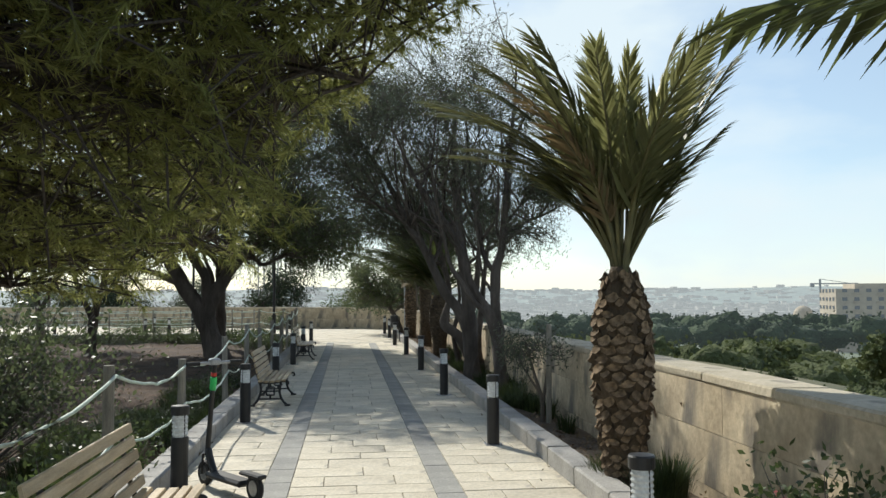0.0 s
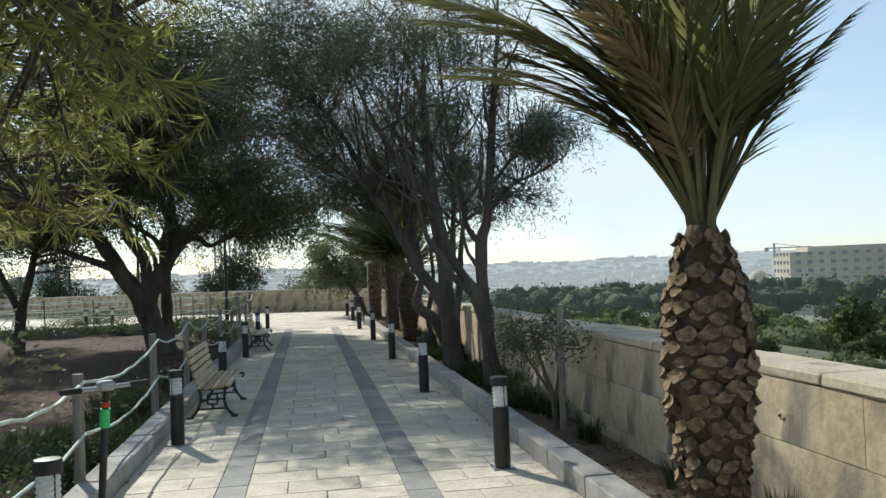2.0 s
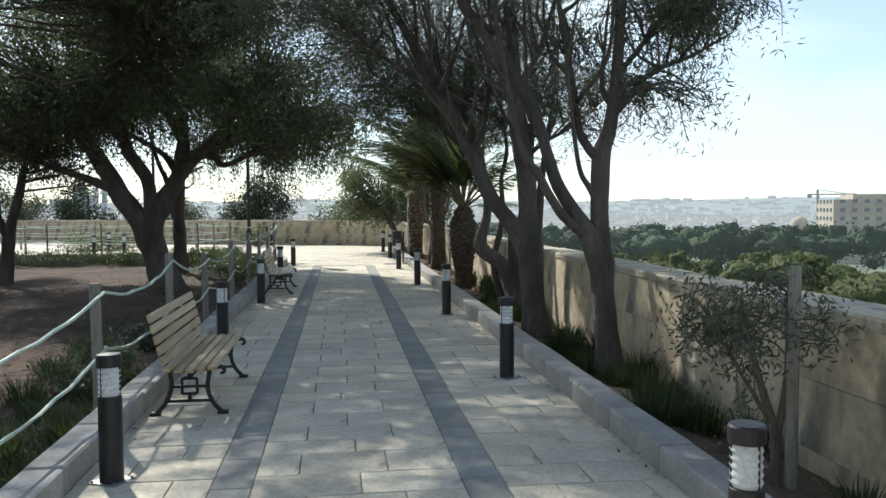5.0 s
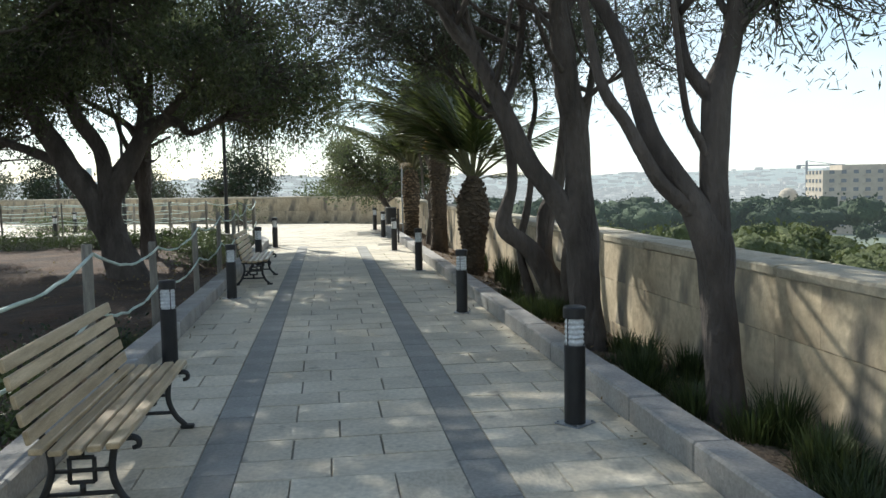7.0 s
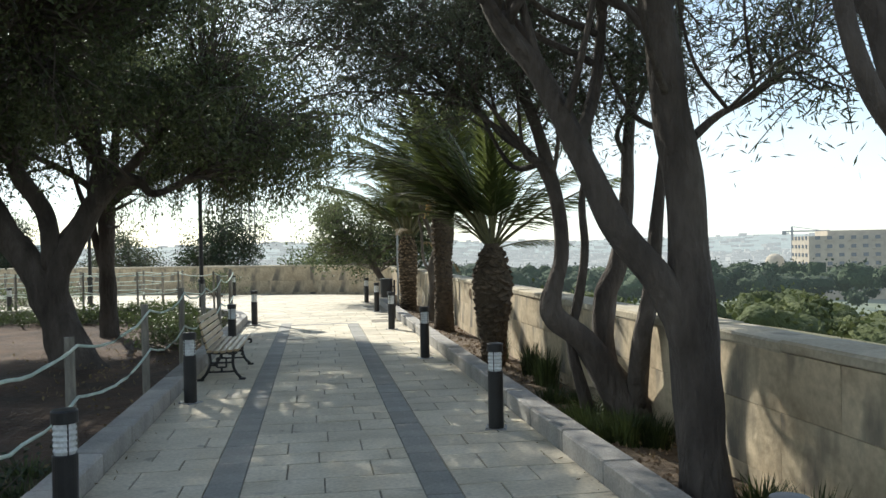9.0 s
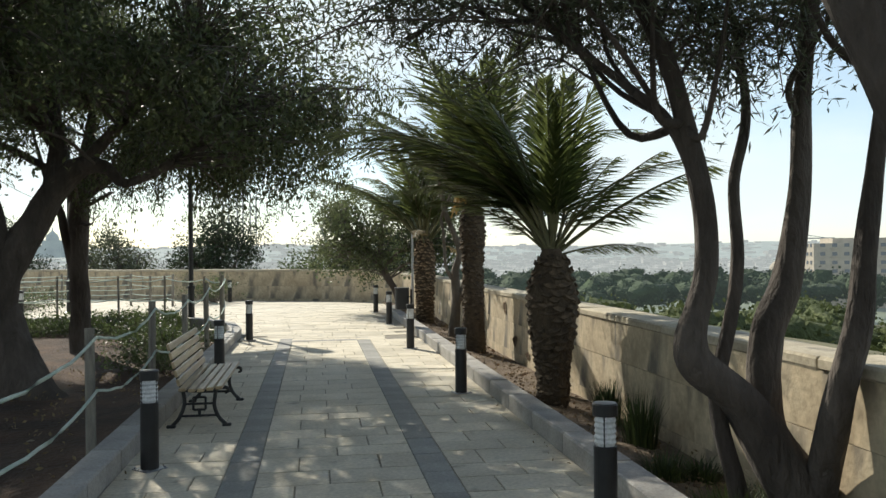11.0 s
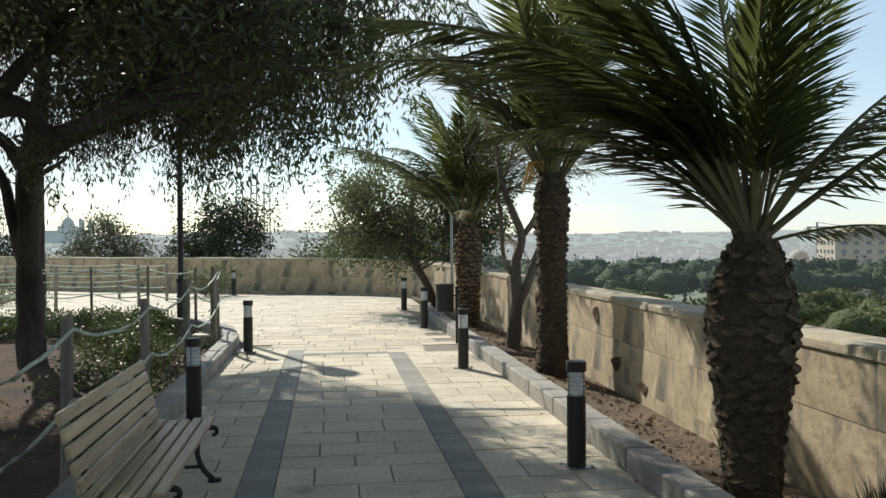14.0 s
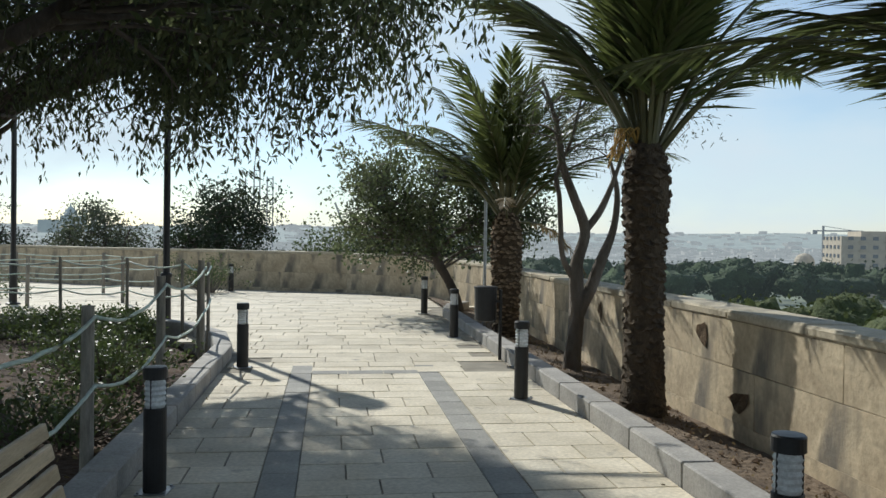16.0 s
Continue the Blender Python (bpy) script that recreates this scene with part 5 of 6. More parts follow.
for i, (x, y, r, h, n) in enumerate(((2.95, 8.35, 0.34, 0.42, 700), (2.75, 9.0, 0.3, 0.35, 500), (3.2, 8.7, 0.3, 0.4, 400), (3.2, 12.2, 0.22, 0.28, 160), (3.3, 13.6, 0.25, 0.3, 200), (3.1, 14.9, 0.3, 0.38, 300), (3.25, 15.6, 0.3, 0.4, 300), (2.95, 17.2, 0.3, 0.35, 300), (3.2, 17.8, 0.3, 0.35, 260), (3.25, 23.4, 0.3, 0.5, 260), (3.35, 24.5, 0.26, 0.45, 220), (3.35, 26.3, 0.2, 0.4, 160), (3.3, 10.3, 0.25, 0.25, 200))):
    tuft(x, y, -0.03, r, h, n, 70 + i, "tuft of green grass in the planting strip")
for i, (x, y, r, h, n, lf, sz, lb) in enumerate(((3.02, 6.0, 0.55, 0.52, 120, M_SHRUB, 0.06, "leafy shrub with pink flowers by the parapet"), (-1.72, 7.2, 0.4, 0.62, 60, M_SHRUB, 0.05, "small green shrub behind the kerb"), (-1.75, 8.5, 0.42, 0.6, 60, M_SHRUB, 0.06, "small green shrub behind the kerb"), (-2.0, 10.6, 0.5, 0.55, 50, M_SHRUB, 0.06, "small green shrub behind the kerb"), (-1.9, 13.0, 0.45, 0.4, 40, M_SHRUB, 0.06, "small green shrub behind the kerb"),
                                                   (-2.0, 16.8, 0.5, 0.4, 40, M_SHRUB, 0.05, "low green shrub behind the kerb"), (-2.1, 19.8, 0.5, 0.35, 40, M_DARKLEAF, 0.05, "low dark shrub behind the kerb"), (-2.2, 30.8, 0.8, 0.45, 70, M_SHRUB, 0.06, "spreading green shrub in the bed"), (-2.6, 33.6, 0.9, 0.5, 80, M_SHRUB, 0.06, "spreading green shrub in the bed"), (-3.4, 35.6, 1.0, 0.5, 80, M_SHRUB, 0.06, "spreading green shrub in the bed"),
                                                   (-4.0, 11.4, 1.6, 1.9, 420, M_LEAF, 0.075, "large grey-green bush in the bed"), (-8.5, 19.0, 1.8, 1.6, 150, M_LEAF_GREY, 0.07, "large grey-green bush in the bed"), (-3.2, 46.8, 0.9, 0.9, 60, M_SHRUB, 0.07, "flowering shrub against the parapet"), (-6.5, 37.6, 0.9, 0.4, 60, M_SHRUB, 0.06, "low green shrub at the rim of the bed"), (-9.5, 44.5, 2.0, 0.5, 120, M_SHRUB, 0.07, "low green shrub in the plaza bed"))):
    shrub(x, y, (0.0 if x > 0 else 0.0 if y > 40 else SOIL_L), r, h, n, 90 + i, lf, sz, lb)
fl = [(2.98 + 0.36 * a, 6.05 + 0.36 * b, 0.36 + 0.12 * c) for a, b, c in np.random.default_rng(5).normal(0, 0.8, (34, 3))]
blooms = leaves("blossoms", fl, 0.02, 9, 0.035, M_FLOWER, None, np.random.default_rng(6), 0.9)
tagged(blooms, "small pink blossoms of the shrub", "flowers", kind="stuff")

# low ground cover in the strip under the wispy trees, and along the kerb of the bed
grng = np.random.default_rng(77)
for i in range(34):
    y = grng.uniform(13.4, 22.5)
    tuft(grng.uniform(2.85, 3.45), y, -0.03, 0.3, grng.uniform(0.14, 0.34), 220, 200 + i, "low dark grass under the trees")
for i in range(46):
    y = grng.uniform(8.2, 21.5)
    tuft(-1.5 - grng.uniform(0.0, 1.0) ** 1.4 * 1.6, y, SOIL_L - 0.02, 0.4, grng.uniform(0.15, 0.34), 200, 300 + i, "low green weeds in the bed")

# clipped low hedge inside the rim of the bed
hrng = np.random.default_rng(78)
hedge_line = smooth_line([(-2.9, 37.3, 0), (-4.2, 38.0, 0), (-7.0, 38.0, 0), (-11.0, 37.8, 0), (-17.0, 37.3, 0)], 60)
hedge_at = [np.array(q) + (hrng.normal(0, 0.1), hrng.normal(0, 0.2), SOIL_L + 0.08 + 0.45 * hrng.random()) for q in hedge_line for _ in range(4)]
hedge = leaves("hedge", hedge_at, (0.09, 0.12, 0.06), 22, 0.06, M_SHRUB, None, hrng, 0.5)
tagged(hedge, "low dark green hedge inside the kerb of the bed", "hedge", kind="stuff")

# fallen leaves in the bed and at the kerbs
lit = [(-1.4 - 5 * grng.random(), grng.uniform(6, 34), SOIL_L + 0.05) for _ in range(170)]
litter = leaves("leaf_litter", lit, (0.25, 0.25, 0.02), 8, 0.06, M_DEAD, None, grng, 0.5)
tagged(litter, "dry fallen leaves on the soil of the bed", "leaves", kind="stuff")
lit = [(random.choice((KERB_L + 0.06, KERB_R - 0.06)) + grng.normal(0, 0.05), grng.uniform(4, 36), 0.008) for _ in range(120)]
litter = leaves("leaf_litter", lit, (0.05, 0.3, 0.002), 2, 0.04, M_DEAD, None, grng, 0.4)
tagged(litter, "dry leaf litter along the kerbs", "leaves", kind="stuff")

lit = [(KERB_R + 0.3 + 0.7 * grng.random() ** 1.3, grng.uniform(6, 40), 0.05 - 0.10 * grng.random()) for _ in range(420)]
litter = leaves("leaf_litter", lit, (0.08, 0.2, 0.012), 5, 0.045, M_DEAD, None, grng, 0.4)
tagged(litter, "pale dry leaves on the soil of the planting strip", "leaves", kind="stuff")
for i in range(44):
    tuft(-1.5 - grng.uniform(0.0, 1.0) * 2.0, grng.uniform(7.0, 15.5), SOIL_L - 0.02, 0.45, grng.uniform(0.16, 0.34), 240, 400 + i, "low green weeds in the bed")

# clods and litter on the strip
cv, cf = [], []
crng = np.random.default_rng(9)
for _ in range(2600):
    y = crng.uniform(2, 40)
    x = crng.uniform(KERB_R + 0.28, wall_x(y) - 0.05)
    u = (x - KERB_R - 0.2) / (wall_x(y) + 0.1 - KERB_R - 0.2)
    c, s = np.array((x, y, 0.075 - 0.17 * u)), 0.008 + 0.03 * crng.random() ** 3
    b = len(cv)
    cv += [c + s * np.array(q) * crng.uniform(0.6, 1.3, 3) for q in ((1, 0, 0), (0, 1, 0), (-1, 0, 0), (0, -1, 0), (0, 0, 0.9), (0, 0, -0.9))]
    cf += [(b, b + 1, b + 4), (b + 1, b + 2, b + 4), (b + 2, b + 3, b + 4), (b + 3, b, b + 4), (b + 1, b, b + 5), (b + 2, b + 1, b + 5), (b + 3, b + 2, b + 5), (b, b + 3, b + 5)]
tagged(link("soil_clods", cv, cf, M_CLOD), "loose clods and stones on the soil", "soil", kind="stuff")

# ---- scooter, bin, lamp posts ----
sc = tagged(empty("electric_scooter", -0.86, 9.58, 0.0, -143.0), "black electric kick scooter with green band, parked by the kerb", "scooter")
for name, y in (("front_wheel", 0.0), ("rear_wheel", 0.86)):
    wh = part(name, lathe(bmesh.new(), [(0.07, -0.02), (0.105, -0.022), (0.115, 0.0), (0.105, 0.022), (0.07, 0.02)], 22), M_RUBBER, sc)
    wh.matrix_local = pose(0, y, 0.115, 0, 90, 0)
    part("hub", lathe(bmesh.new(), [(0.066, -0.024), (0.068, 0.0), (0.066, 0.024)], 16), M_ALU, wh)
bm = bmesh.new()
box(bm, -0.075, 0.075, 0.12, 0.72, 0.10, 0.155, 0.02)
part("deck", bm, M_BLACK, sc)
bm = bmesh.new()
box(bm, -0.045, 0.045, 0.66, 0.98, 0.20, 0.235, 0.012)
part("mudguard", bm, M_BLACK, sc)
s = Soup()
s.tube(smooth_line([(0, 0.18, 0.13, 0.03), (0, 0.09, 0.24, 0.035), (0, 0.05, 0.34, 0.03)], 5), 8)
s.make("neck", M_BLACK, sc)
for sx in (-0.04, 0.04):
    bm = bmesh.new()
    rod(bm, (sx, 0, 0.115), (sx, 0.03, 0.30), 0.012)
    part("fork", bm, M_BLACK, sc)
bm = bmesh.new()
rod(bm, (0, 0.03, 0.28), (0, 0.15, 1.10), 0.024, 0.021, 14)
stem = part("stem", bm, M_BLACK, sc)
bm = bmesh.new()
rod(bm, (0, 0.117, 0.875), (0, 0.134, 0.99), 0.030, seg=14)
part("band", bm, M_GREEN, stem, "bright green sleeve")
bm = bmesh.new()
rod(bm, (0, 0.136, 1.0), (0, 0.139, 1.03), 0.026, seg=14)
part("ring", bm, M_RED, stem, "red ring")
bm = bmesh.new()
rod(bm, (-0.26, 0.15, 1.12), (0.26, 0.15, 1.12), 0.014)
bar = part("handlebar", bm, M_ALU, sc)
for sx in (-1, 1):
    bm = bmesh.new()
    rod(bm, (sx * 0.15, 0.15, 1.12), (sx * 0.27, 0.15, 1.12), 0.019)
    part("grip", bm, M_RUBBER, bar)
    bm = bmesh.new()
    rod(bm, (sx * 0.12, 0.12, 1.11), (sx * 0.22, 0.08, 1.105), 0.006)
    part("brake_lever", bm, M_ALU, bar)
bm = bmesh.new()
box(bm, -0.05, 0.05, 0.11, 0.18, 1.10, 1.16, 0.012)
part("display", bm, M_ALU, bar)

bin_ = tagged(empty("litter_bin", 2.32, 34.0, 0.0), "black litter bin hung on a black post", "bin")
bm = bmesh.new()
rod(bm, (0.08, 0, 0.0), (0.08, 0, 0.95), 0.024, seg=12)
part("post", bm, M_BLACK, bin_)
body = part("body", lathe(bmesh.new(), [(0.125, 0.52), (0.15, 0.53), (0.155, 0.96), (0.148, 0.97), (0.14, 0.96), (0.13, 0.60)], 20), M_BLACK, bin_)
body.matrix_local = pose(-0.11, 0.08, 0)
part("rim", lathe(bmesh.new(), [(0.150, 0.955), (0.162, 0.962), (0.162, 0.985), (0.150, 0.99)], 20), M_BLACK, body)
bm = bmesh.new()
box(bm, -0.02, 0.08, -0.02, 0.02, 0.78, 0.81)
part("bracket", bm, M_BLACK, bin_)


def lamp_post(x, y):
    t = tagged(empty("lamp_post", x, y, 0.0), "slim black lamp post on the plaza", "lamp post")
    part("pole", lathe(bmesh.new(), [(0.16, 0.0), (0.16, 0.03), (0.085, 0.06), (0.08, 0.9), (0.06, 0.94), (0.055, 5.0), (0.05, 5.02)], 16), M_BLACK, t)
    part("collar", lathe(bmesh.new(), [(0.095, 0.88), (0.1, 0.9), (0.1, 0.94), (0.09, 0.96)], 16), M_BLACK, t)
    part("lantern", lathe(bmesh.new(), [(0.06, 5.02), (0.17, 5.10), (0.24, 5.45), (0.10, 5.6)], 12), M_LENS, t, "clear lantern glass")
    part("lantern_cap", lathe(bmesh.new(), [(0.26, 5.45), (0.22, 5.55), (0.06, 5.68)], 12), M_BLACK, t)
    return t


fl_ = tagged(empty("floodlight", 2.85, 37.6, 0.0), "pair of white floodlights on a slim grey post", "floodlight")
bm = bmesh.new()
rod(bm, (0, 0, -0.1), (0, 0, 2.85), 0.03, 0.028, 12)
part("post", bm, M_ALU, fl_)
bm = bmesh.new()
rod(bm, (-0.75, -0.3, 2.82), (0.05, 0.02, 2.82), 0.018, seg=8)
part("arm", bm, M_ALU, fl_)
for k in (-0.72, -0.42):
    bm = bmesh.new()
    box(bm, k - 0.09, k + 0.09, -0.36, -0.22, 2.84, 3.06, 0.02)
    head = part("housing", bm, M_WHITE, fl_, "white floodlight housing")
    bm = bmesh.new()
    box(bm, k - 0.07, k + 0.07, -0.375, -0.357, 2.86, 3.0, 0.004)
    part("glass", bm, M_LENS, head)
lamp_post(-2.72, 38.0)
lamp_post(-6.95, 42.8)

# ---- distance ----
# woods below the parapet: many loose crowns
wrng = np.random.default_rng(61)
def woods(name, count, r0, r1, a0, a1, size, material, label, low, high, per=90, leaf=0.9, dip=0.02, top=1.5):
    cs, sp = [], []
    while len(cs) < count:
        r, a = r0 * (r1 / r0) ** wrng.random(), wrng.uniform(a0, a1)
        x, y = r * math.sin(a), 15 + r * math.cos(a)
        if -21 < x < 5.5 and -16 < y < 64:
            continue
        s = size * wrng.uniform(0.45, 1.6) * (r / r0) ** 0.35
        z = min(land(x, y) + s * wrng.uniform(low, high), top - r * dip * wrng.uniform(0.7, 2.0) - 0.9 * s)
        cs.append((x, y, z))
        sp.append(s)
    # each crown: a lumpy core of boughs under a coat of leaves
    unit = bmesh.new()
    bmesh.ops.create_icosphere(unit, subdivisions=3 if r0 < 200 else 2, radius=1.0)
    uv, uf = np.array([v.co[:] for v in unit.verts]), np.array([[v.index for v in f.verts] for f in unit.faces])
    unit.free()
    cv, cf, shell = [], [], []
    for k, (c, s) in enumerate(zip(cs, sp)):
        lump = np.array([0.68 + 0.40 * noise.noise(Vector(u) * 1.6 + Vector((k * 3.1, 0, 0))) + 0.30 * noise.noise(Vector(u) * 4.3 + Vector((0, k * 1.7, 0))) for u in uv])
        cv.append(np.array(c) + uv * lump[:, None] * (s, s, s * 0.72))
        cf.append(uf + len(uv) * k)
        pick = wrng.integers(0, len(uv), per)
        shell.append(np.array(c) + uv[pick] * (lump[pick] * wrng.uniform(0.95, 1.12, per))[:, None] * (s, s, s * 0.72) + wrng.normal(0, 0.07 * s, (per, 3)))
    ob = tagged(link(name, np.vstack(cv), np.vstack(cf), material, smooth=True), label, "trees", kind="stuff")
    leaves("leaf_coat", np.vstack(shell), leaf * 0.3, 1, leaf, material, ob, wrng, 0.8)["kind"] = "stuff"
    return ob


woods("near_bushes", 170, 18, 75, 0.12, 1.0, 1.2, M_COVER, "light green bushes on the slope below the parapet", 0.8, 2.4, 480, 0.15, 0.088, 0.55)
woods("wood", 190, 50, 160, 0.05, 0.88, 3.2, M_COVER, "green woodland in the valley", 1.0, 2.6, 380, 0.42, 0.050)
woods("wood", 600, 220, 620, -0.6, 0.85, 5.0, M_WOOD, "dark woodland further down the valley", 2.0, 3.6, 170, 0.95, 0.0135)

# town on the plain
tv, tf = [], []
def far_box(x, y, w, d, z0, z1, a=0.0):
    b = len(tv)
    ca, sa = math.cos(a), math.sin(a)
    for z in (z0, z1):
        for px, py in ((-w, -d), (w, -d), (w, d), (-w, d)):
            tv.append((x + ca * px / 2 - sa * py / 2, y + sa * px / 2 + ca * py / 2, z))
    tf.extend([(b, b + 1, b + 5, b + 4), (b + 1, b + 2, b + 6, b + 5), (b + 2, b + 3, b + 7, b + 6), (b + 3, b, b + 4, b + 7), (b + 4, b + 5, b + 6, b + 7)])


for _ in range(2200):
    r, a = 700 * (3.1 ** wrng.random()), wrng.normal(0.15, 0.45)
    x, y = r * math.sin(a), 25 + r * math.cos(a)
    w = wrng.uniform(6, 20)
    far_box(x, y, w, wrng.uniform(8, 20), land(x, y) - 3, land(x, y) + wrng.uniform(3, 9), wrng.uniform(0, 3))
for _ in range(700):
    r, a = wrng.uniform(2350, 3900), wrng.normal(0.1, 0.4)
    x, y = r * math.sin(a), 25 + r * math.cos(a)
    far_box(x, y, wrng.uniform(12, 50), wrng.uniform(10, 25), land(x, y) - 5, land(x, y) + wrng.uniform(2, 9), wrng.uniform(0, 3))
tagged(link("town", tv, tf, M_TOWN), "flat-roofed houses of the far town, made pale by painted haze glow", "town", kind="stuff")
tv, tf = [], []
a = -0.284
cx, cy = 2600 * math.sin(a), 2600 * math.cos(a)
far_box(cx, cy, 60, 30, -20, 40)
for dx, w, h in ((-60, 90, 25), (45, 14, 62), (75, 14, 58), (20, 60, 34)):
    far_box(cx + dx, cy, w, 20, -20, h)
ch = tagged(empty("church", cx, cy, -20), "hazy domed church on the far ridge", "church")
nave = link("nave", [(v[0] - cx, v[1] - cy, v[2] + 42) for v in tv], tf, M_FAR3, ch)
ch.scale = (0.82, 0.82, 0.82)
dome = part("dome", lathe(bmesh.new(), [(22, 80), (22, 88), (18, 100), (8, 110), (3, 114), (2, 126)], 14), M_FAR3, ch)

# the big building below on the right, with its crane
hotel = tagged(empty("apartment_building", 234, 380, -26, -17), "pale six-storey hotel with rows of balconies", "building")
# same painted haze: render, panes and steel give off a faint glow
M_HOTEL = hazy("hotel_render_haze_glow", (0.34, 0.29, 0.22), (0.60, 0.66, 0.70), 0.10)
M_PANE = hazy("hotel_panes_haze_glow", (0.05, 0.06, 0.07), (0.50, 0.58, 0.64), 0.14)
M_STEEL = hazy("crane_steel_haze_glow", (0.12, 0.12, 0.11), (0.5, 0.6, 0.7), 0.20)
bm = bmesh.new()
box(bm, 0, 95, 0, 30, 0, 30.5)
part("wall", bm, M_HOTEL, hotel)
bm = bmesh.new()
box(bm, 10, 70, 5, 25, 30.5, 33)
part("roof", bm, M_HOTEL, hotel)
win = block_mesh("window", 2.2, 0.5, 1.7, 0.0, M_PANE)
slab = block_mesh("balcony", 4.2, 1.2, 0.35, 0.0, M_HOTEL)
for f in range(7):
    for i in range(17):
        piece("window", win, hotel, pose(4 + i * 5.4, -0.1, 5 + f * 4.1))
        if i % 2:
            piece("balcony", slab, hotel, pose(4 + i * 5.4, -0.6, 3.6 + f * 4.1))
    for i in range(5):
        piece("window", win, hotel, pose(-0.1, 4 + i * 6, 5 + f * 4.1, 0, 0, 90))
bm = bmesh.new()
bmesh.ops.create_uvsphere(bm, u_segments=16, v_segments=8, radius=5.0)
bmesh.ops.transform(bm, matrix=pose(-6, 40, 17), verts=bm.verts)
rod(bm, (-6, 40, 0), (-6, 40, 17), 4.9, seg=16)
part("dome", bm, M_HOTEL, hotel, "pale dome beside the hotel")
crane = tagged(empty("tower_crane", 250, 420, -27, -17), "tower crane over the hotel", "crane")
for nm, a, b, r in (("mast", (0, 0, 0), (0, 0, 37), 0.6), ("jib", (-5, 0, 34.5), (19, 0, 34.5), 0.35), ("counterweight", (-5, 0, 33.6), (-3, 0, 33.6), 0.9), ("tie", (0, 0, 37), (14, 0, 34.8), 0.15)):
    bm = bmesh.new()
    rod(bm, a, b, r, seg=6)
    part(nm, bm, M_STEEL, crane)
port = tagged(empty("harbour_crane", 18, 900, -30), "hazy harbour crane on the plain", "crane")
for nm, a, b, r in (("mast", (0, 0, 0), (2, 0, 26), 1.6), ("jib", (2, 0, 24), (-14, 0, 66), 1.0)):
    bm = bmesh.new()
    rod(bm, a, b, r, seg=6)
    part(nm, bm, M_STEEL, port)

for k, (bx, top) in enumerate(((-0.103, 100), (-0.0866, 122), (-0.0715, 104))):
    tower = tagged(empty("lattice_tower", bx * 1500, 1523, -24), "hazy steel lattice tower by the harbour", "tower")
    for sx, sy in ((-5, -5), (5, -5), (5, 5), (-5, 5)):
        bm = bmesh.new()
        rod(bm, (sx, sy, 0), (sx, sy, top + 24), 0.7, seg=4)
        part("leg", bm, M_STEEL, tower)
    for z in range(40, top + 24, 14):
        bm = bmesh.new()
        for (ax, ay), (bx_, by_) in (((-5, -5), (5, -5)), ((5, -5), (5, 5)), ((5, 5), (-5, 5)), ((-5, 5), (-5, -5))):
            rod(bm, (ax, ay, z), (bx_, by_, z), 0.5, seg=4)
        part("ring", bm, M_STEEL, tower)

# ---- paving stones ----
slab_me = [block_mesh("slab", 0.592, 0.392, 0.05, 0.005, M_SLAB, 0.0015) for _ in range(4)]
slab_half = block_mesh("slab", 0.292, 0.392, 0.05, 0.005, M_SLAB, 0.0015)
band_me = block_mesh("band_slab", 0.25, 0.592, 0.05, 0.005, M_BAND, 0.001)
BAND = ((-0.34, -0.09), (1.195, 1.445))
rest_v, rest_f = [], []
CROSS = (32.75, 33.35)              # the band that joins the two at the plaza


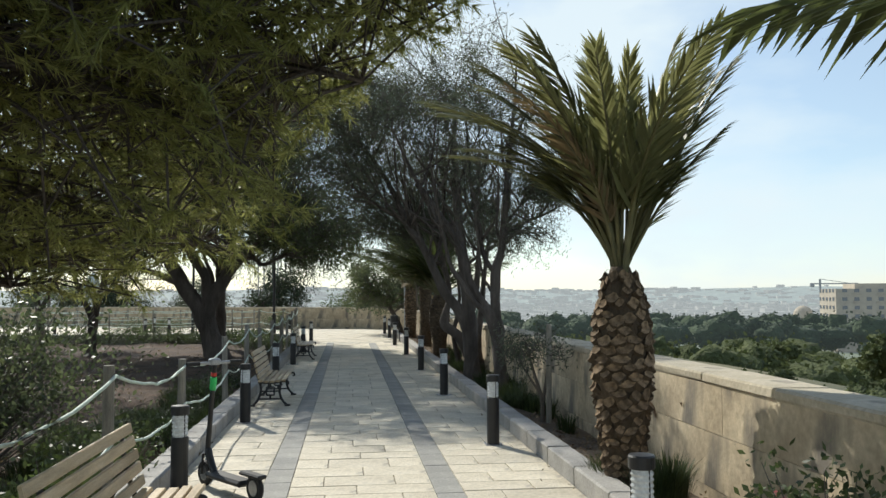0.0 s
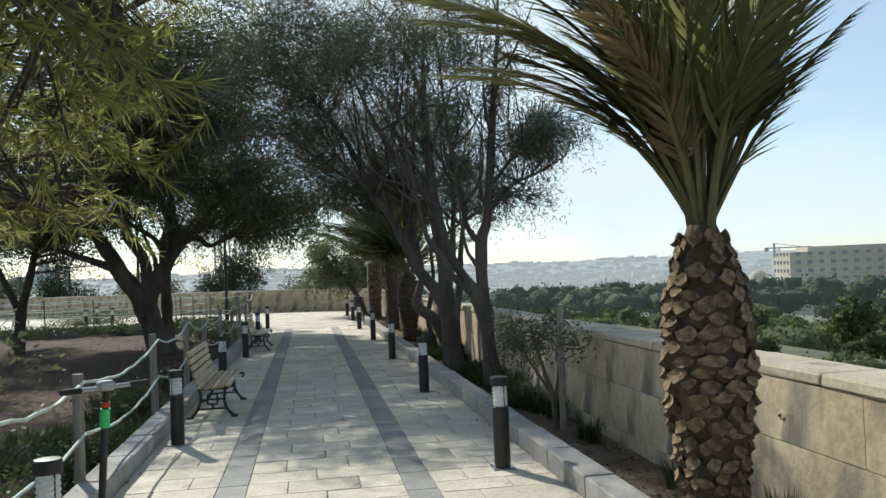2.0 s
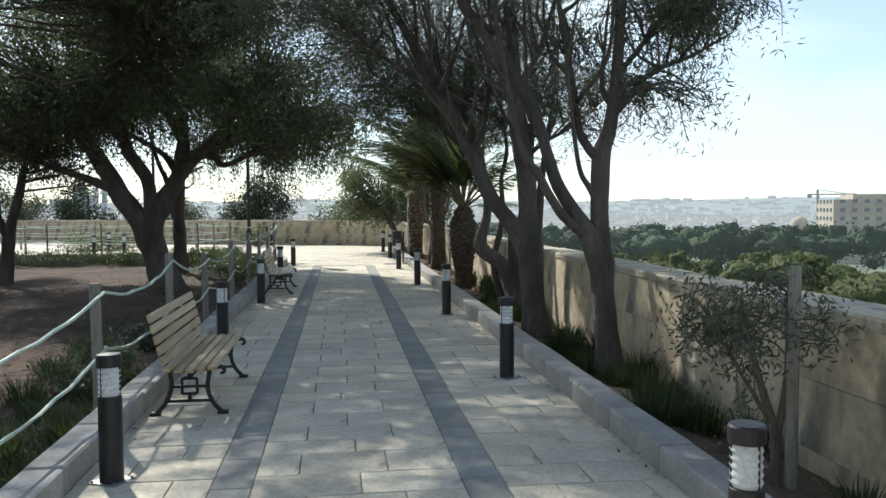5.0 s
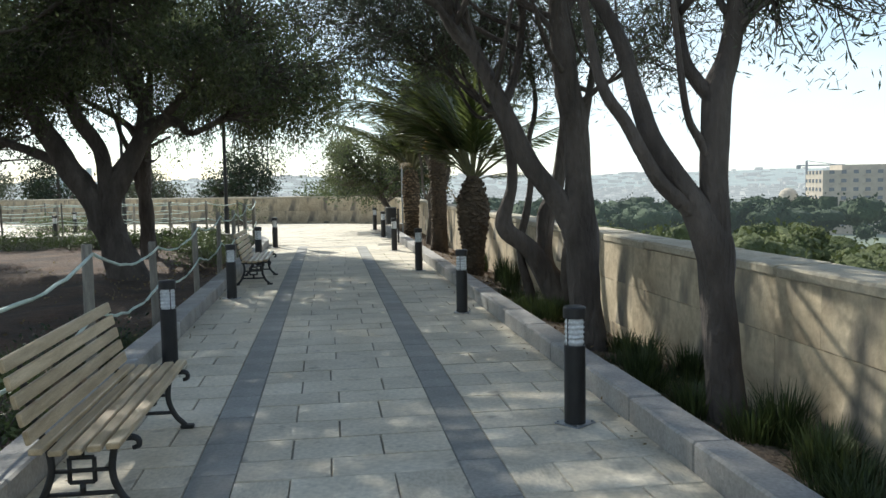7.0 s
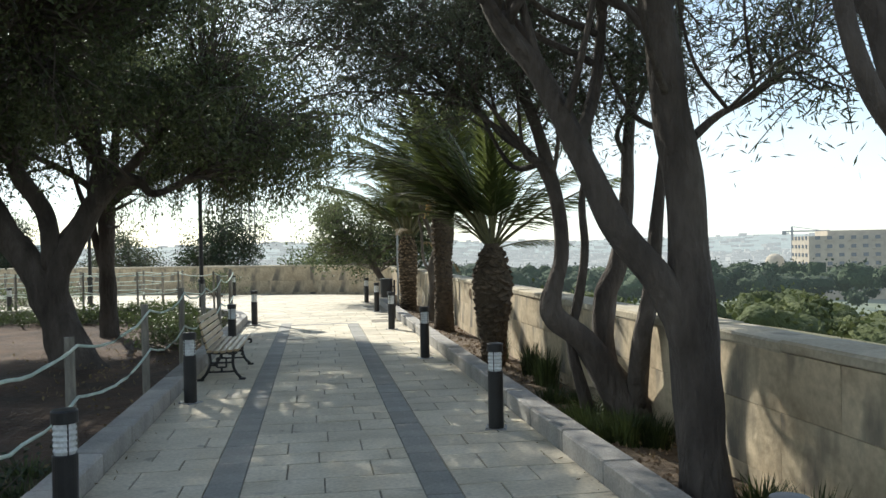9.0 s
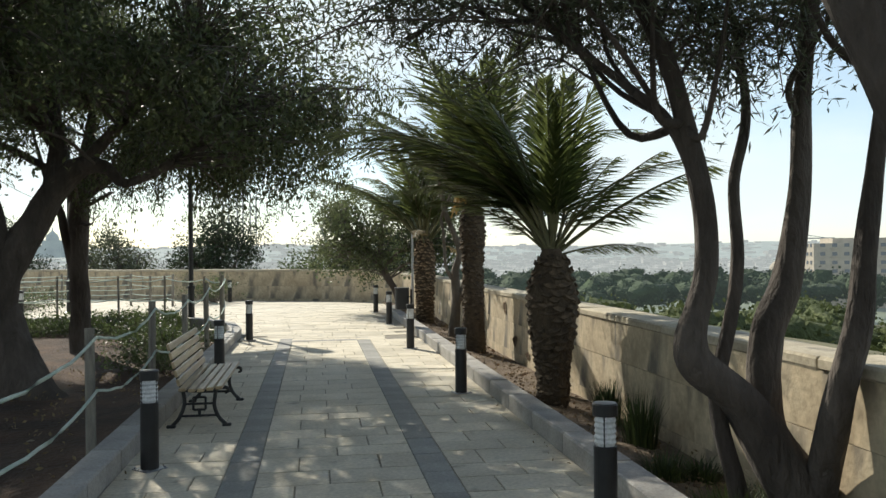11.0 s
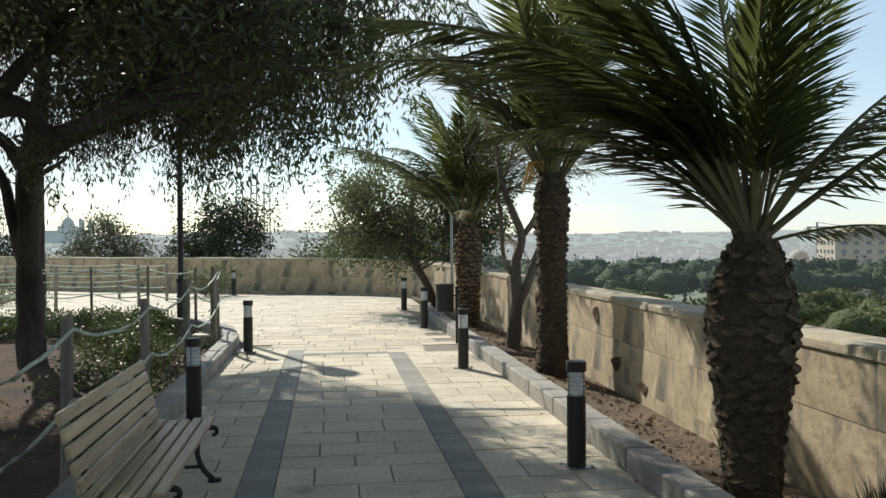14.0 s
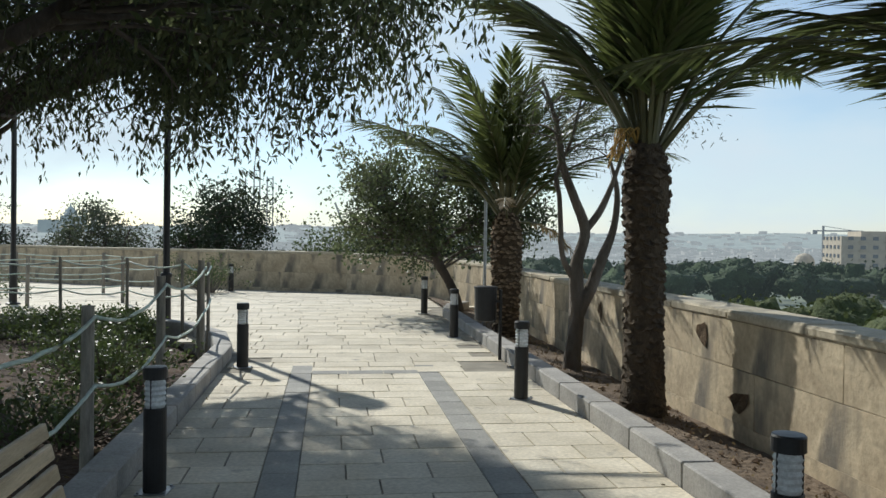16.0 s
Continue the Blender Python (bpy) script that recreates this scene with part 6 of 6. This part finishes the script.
def lay(x0, x1, y0, y1, near):
    """One slab between the given edges; as a part of its own in the stretch that is passed closest."""
    z = random.uniform(-0.0025, 0.0025)
    g = 0.004
    if near:
        piece("slab", slab_me[random.randrange(4)], paving, pose((x0 + x1) / 2, (y0 + y1) / 2, -0.025 + z, random.uniform(-0.12, 0.12), random.uniform(-0.12, 0.12), 0) @ Matrix.Diagonal(((x1 - x0 - 2 * g) / 0.592, (y1 - y0 - 2 * g) / 0.392, 1, 1)))
    else:
        b = len(rest_v)
        for zz, s in ((-0.03, 0), (z, 0.004)):
            for x, y in ((x0 + g + s, y0 + g + s), (x1 - g - s, y0 + g + s), (x1 - g - s, y1 - g - s), (x0 + g + s, y1 - g - s)):
                rest_v.append((x, y, zz))
        rest_f.extend([(b + 4, b + 5, b + 6, b + 7), (b, b + 1, b + 5, b + 4), (b + 1, b + 2, b + 6, b + 5), (b + 2, b + 3, b + 7, b + 6), (b + 3, b, b + 4, b + 7)])


row, y = 0, -3.0
while y < 33.0:
    dy = (0.40, 0.40, 0.34, 0.46)[(row * 7) % 4]
    for x0, x1 in ((KERB_L, BAND[0][0]), (BAND[0][1], BAND[1][0]), (BAND[1][1], KERB_R)):
        x = x0
        w = 0.3 if row % 2 else 0.6
        while x < x1 - 0.02:
            e = min(x1, x + w * random.uniform(0.9, 1.12))
            if x1 - e < 0.14:
                e = x1
            lay(x, e, y, y + dy, 6.4 < y < 15.6)
            x, w = e, 0.6
    y += dy
    row += 1
END = y
y = -3.0
while y < CROSS[1] - 0.1:
    for x0, x1 in BAND:
        piece("band_slab", band_me, paving, pose((x0 + x1) / 2, y + 0.3, -0.025 + random.uniform(-0.002, 0.001)))
    y += 0.6
for k in range(3):
    piece("band_slab", band_me, paving, pose(BAND[0][1] + 0.215 + 0.428 * k, CROSS[0] + 0.30, -0.021, 0, 0, 90) @ Matrix.Diagonal((1, 0.71, 1, 1)))


def on_plaza(x, y):
    """Whether a point lies on the plaza's paving."""
    west = 38.85 if x < -4.6 else 37.45 if x < -2.3 else 36.0 if x < -1.6 else 34.5
    if x < KERB_L and y < west:
        return False
    if x > KERB_R and y < 42.2:
        return False
    return y < (47.3 - 0.55 * max(0, x) ** 1.2 if x > -1 else 47.6 + 0.42 * (-1 - x))


y = END
while y < 56:
    x = -26.0 + (0.35 if row % 2 else 0)
    while x < 3.2:
        w = 0.6 * random.uniform(0.8, 1.3)
        if all(on_plaza(px, py) for px in (x, x + w) for py in (y, y + 0.42)):
            lay(x, x + w, y, y + 0.42, False)
        x += w
    y += 0.42
    row += 1
rest = link("slab_field", rest_v, rest_f, M_SLAB, paving)
rest["kind"] = "stuff"
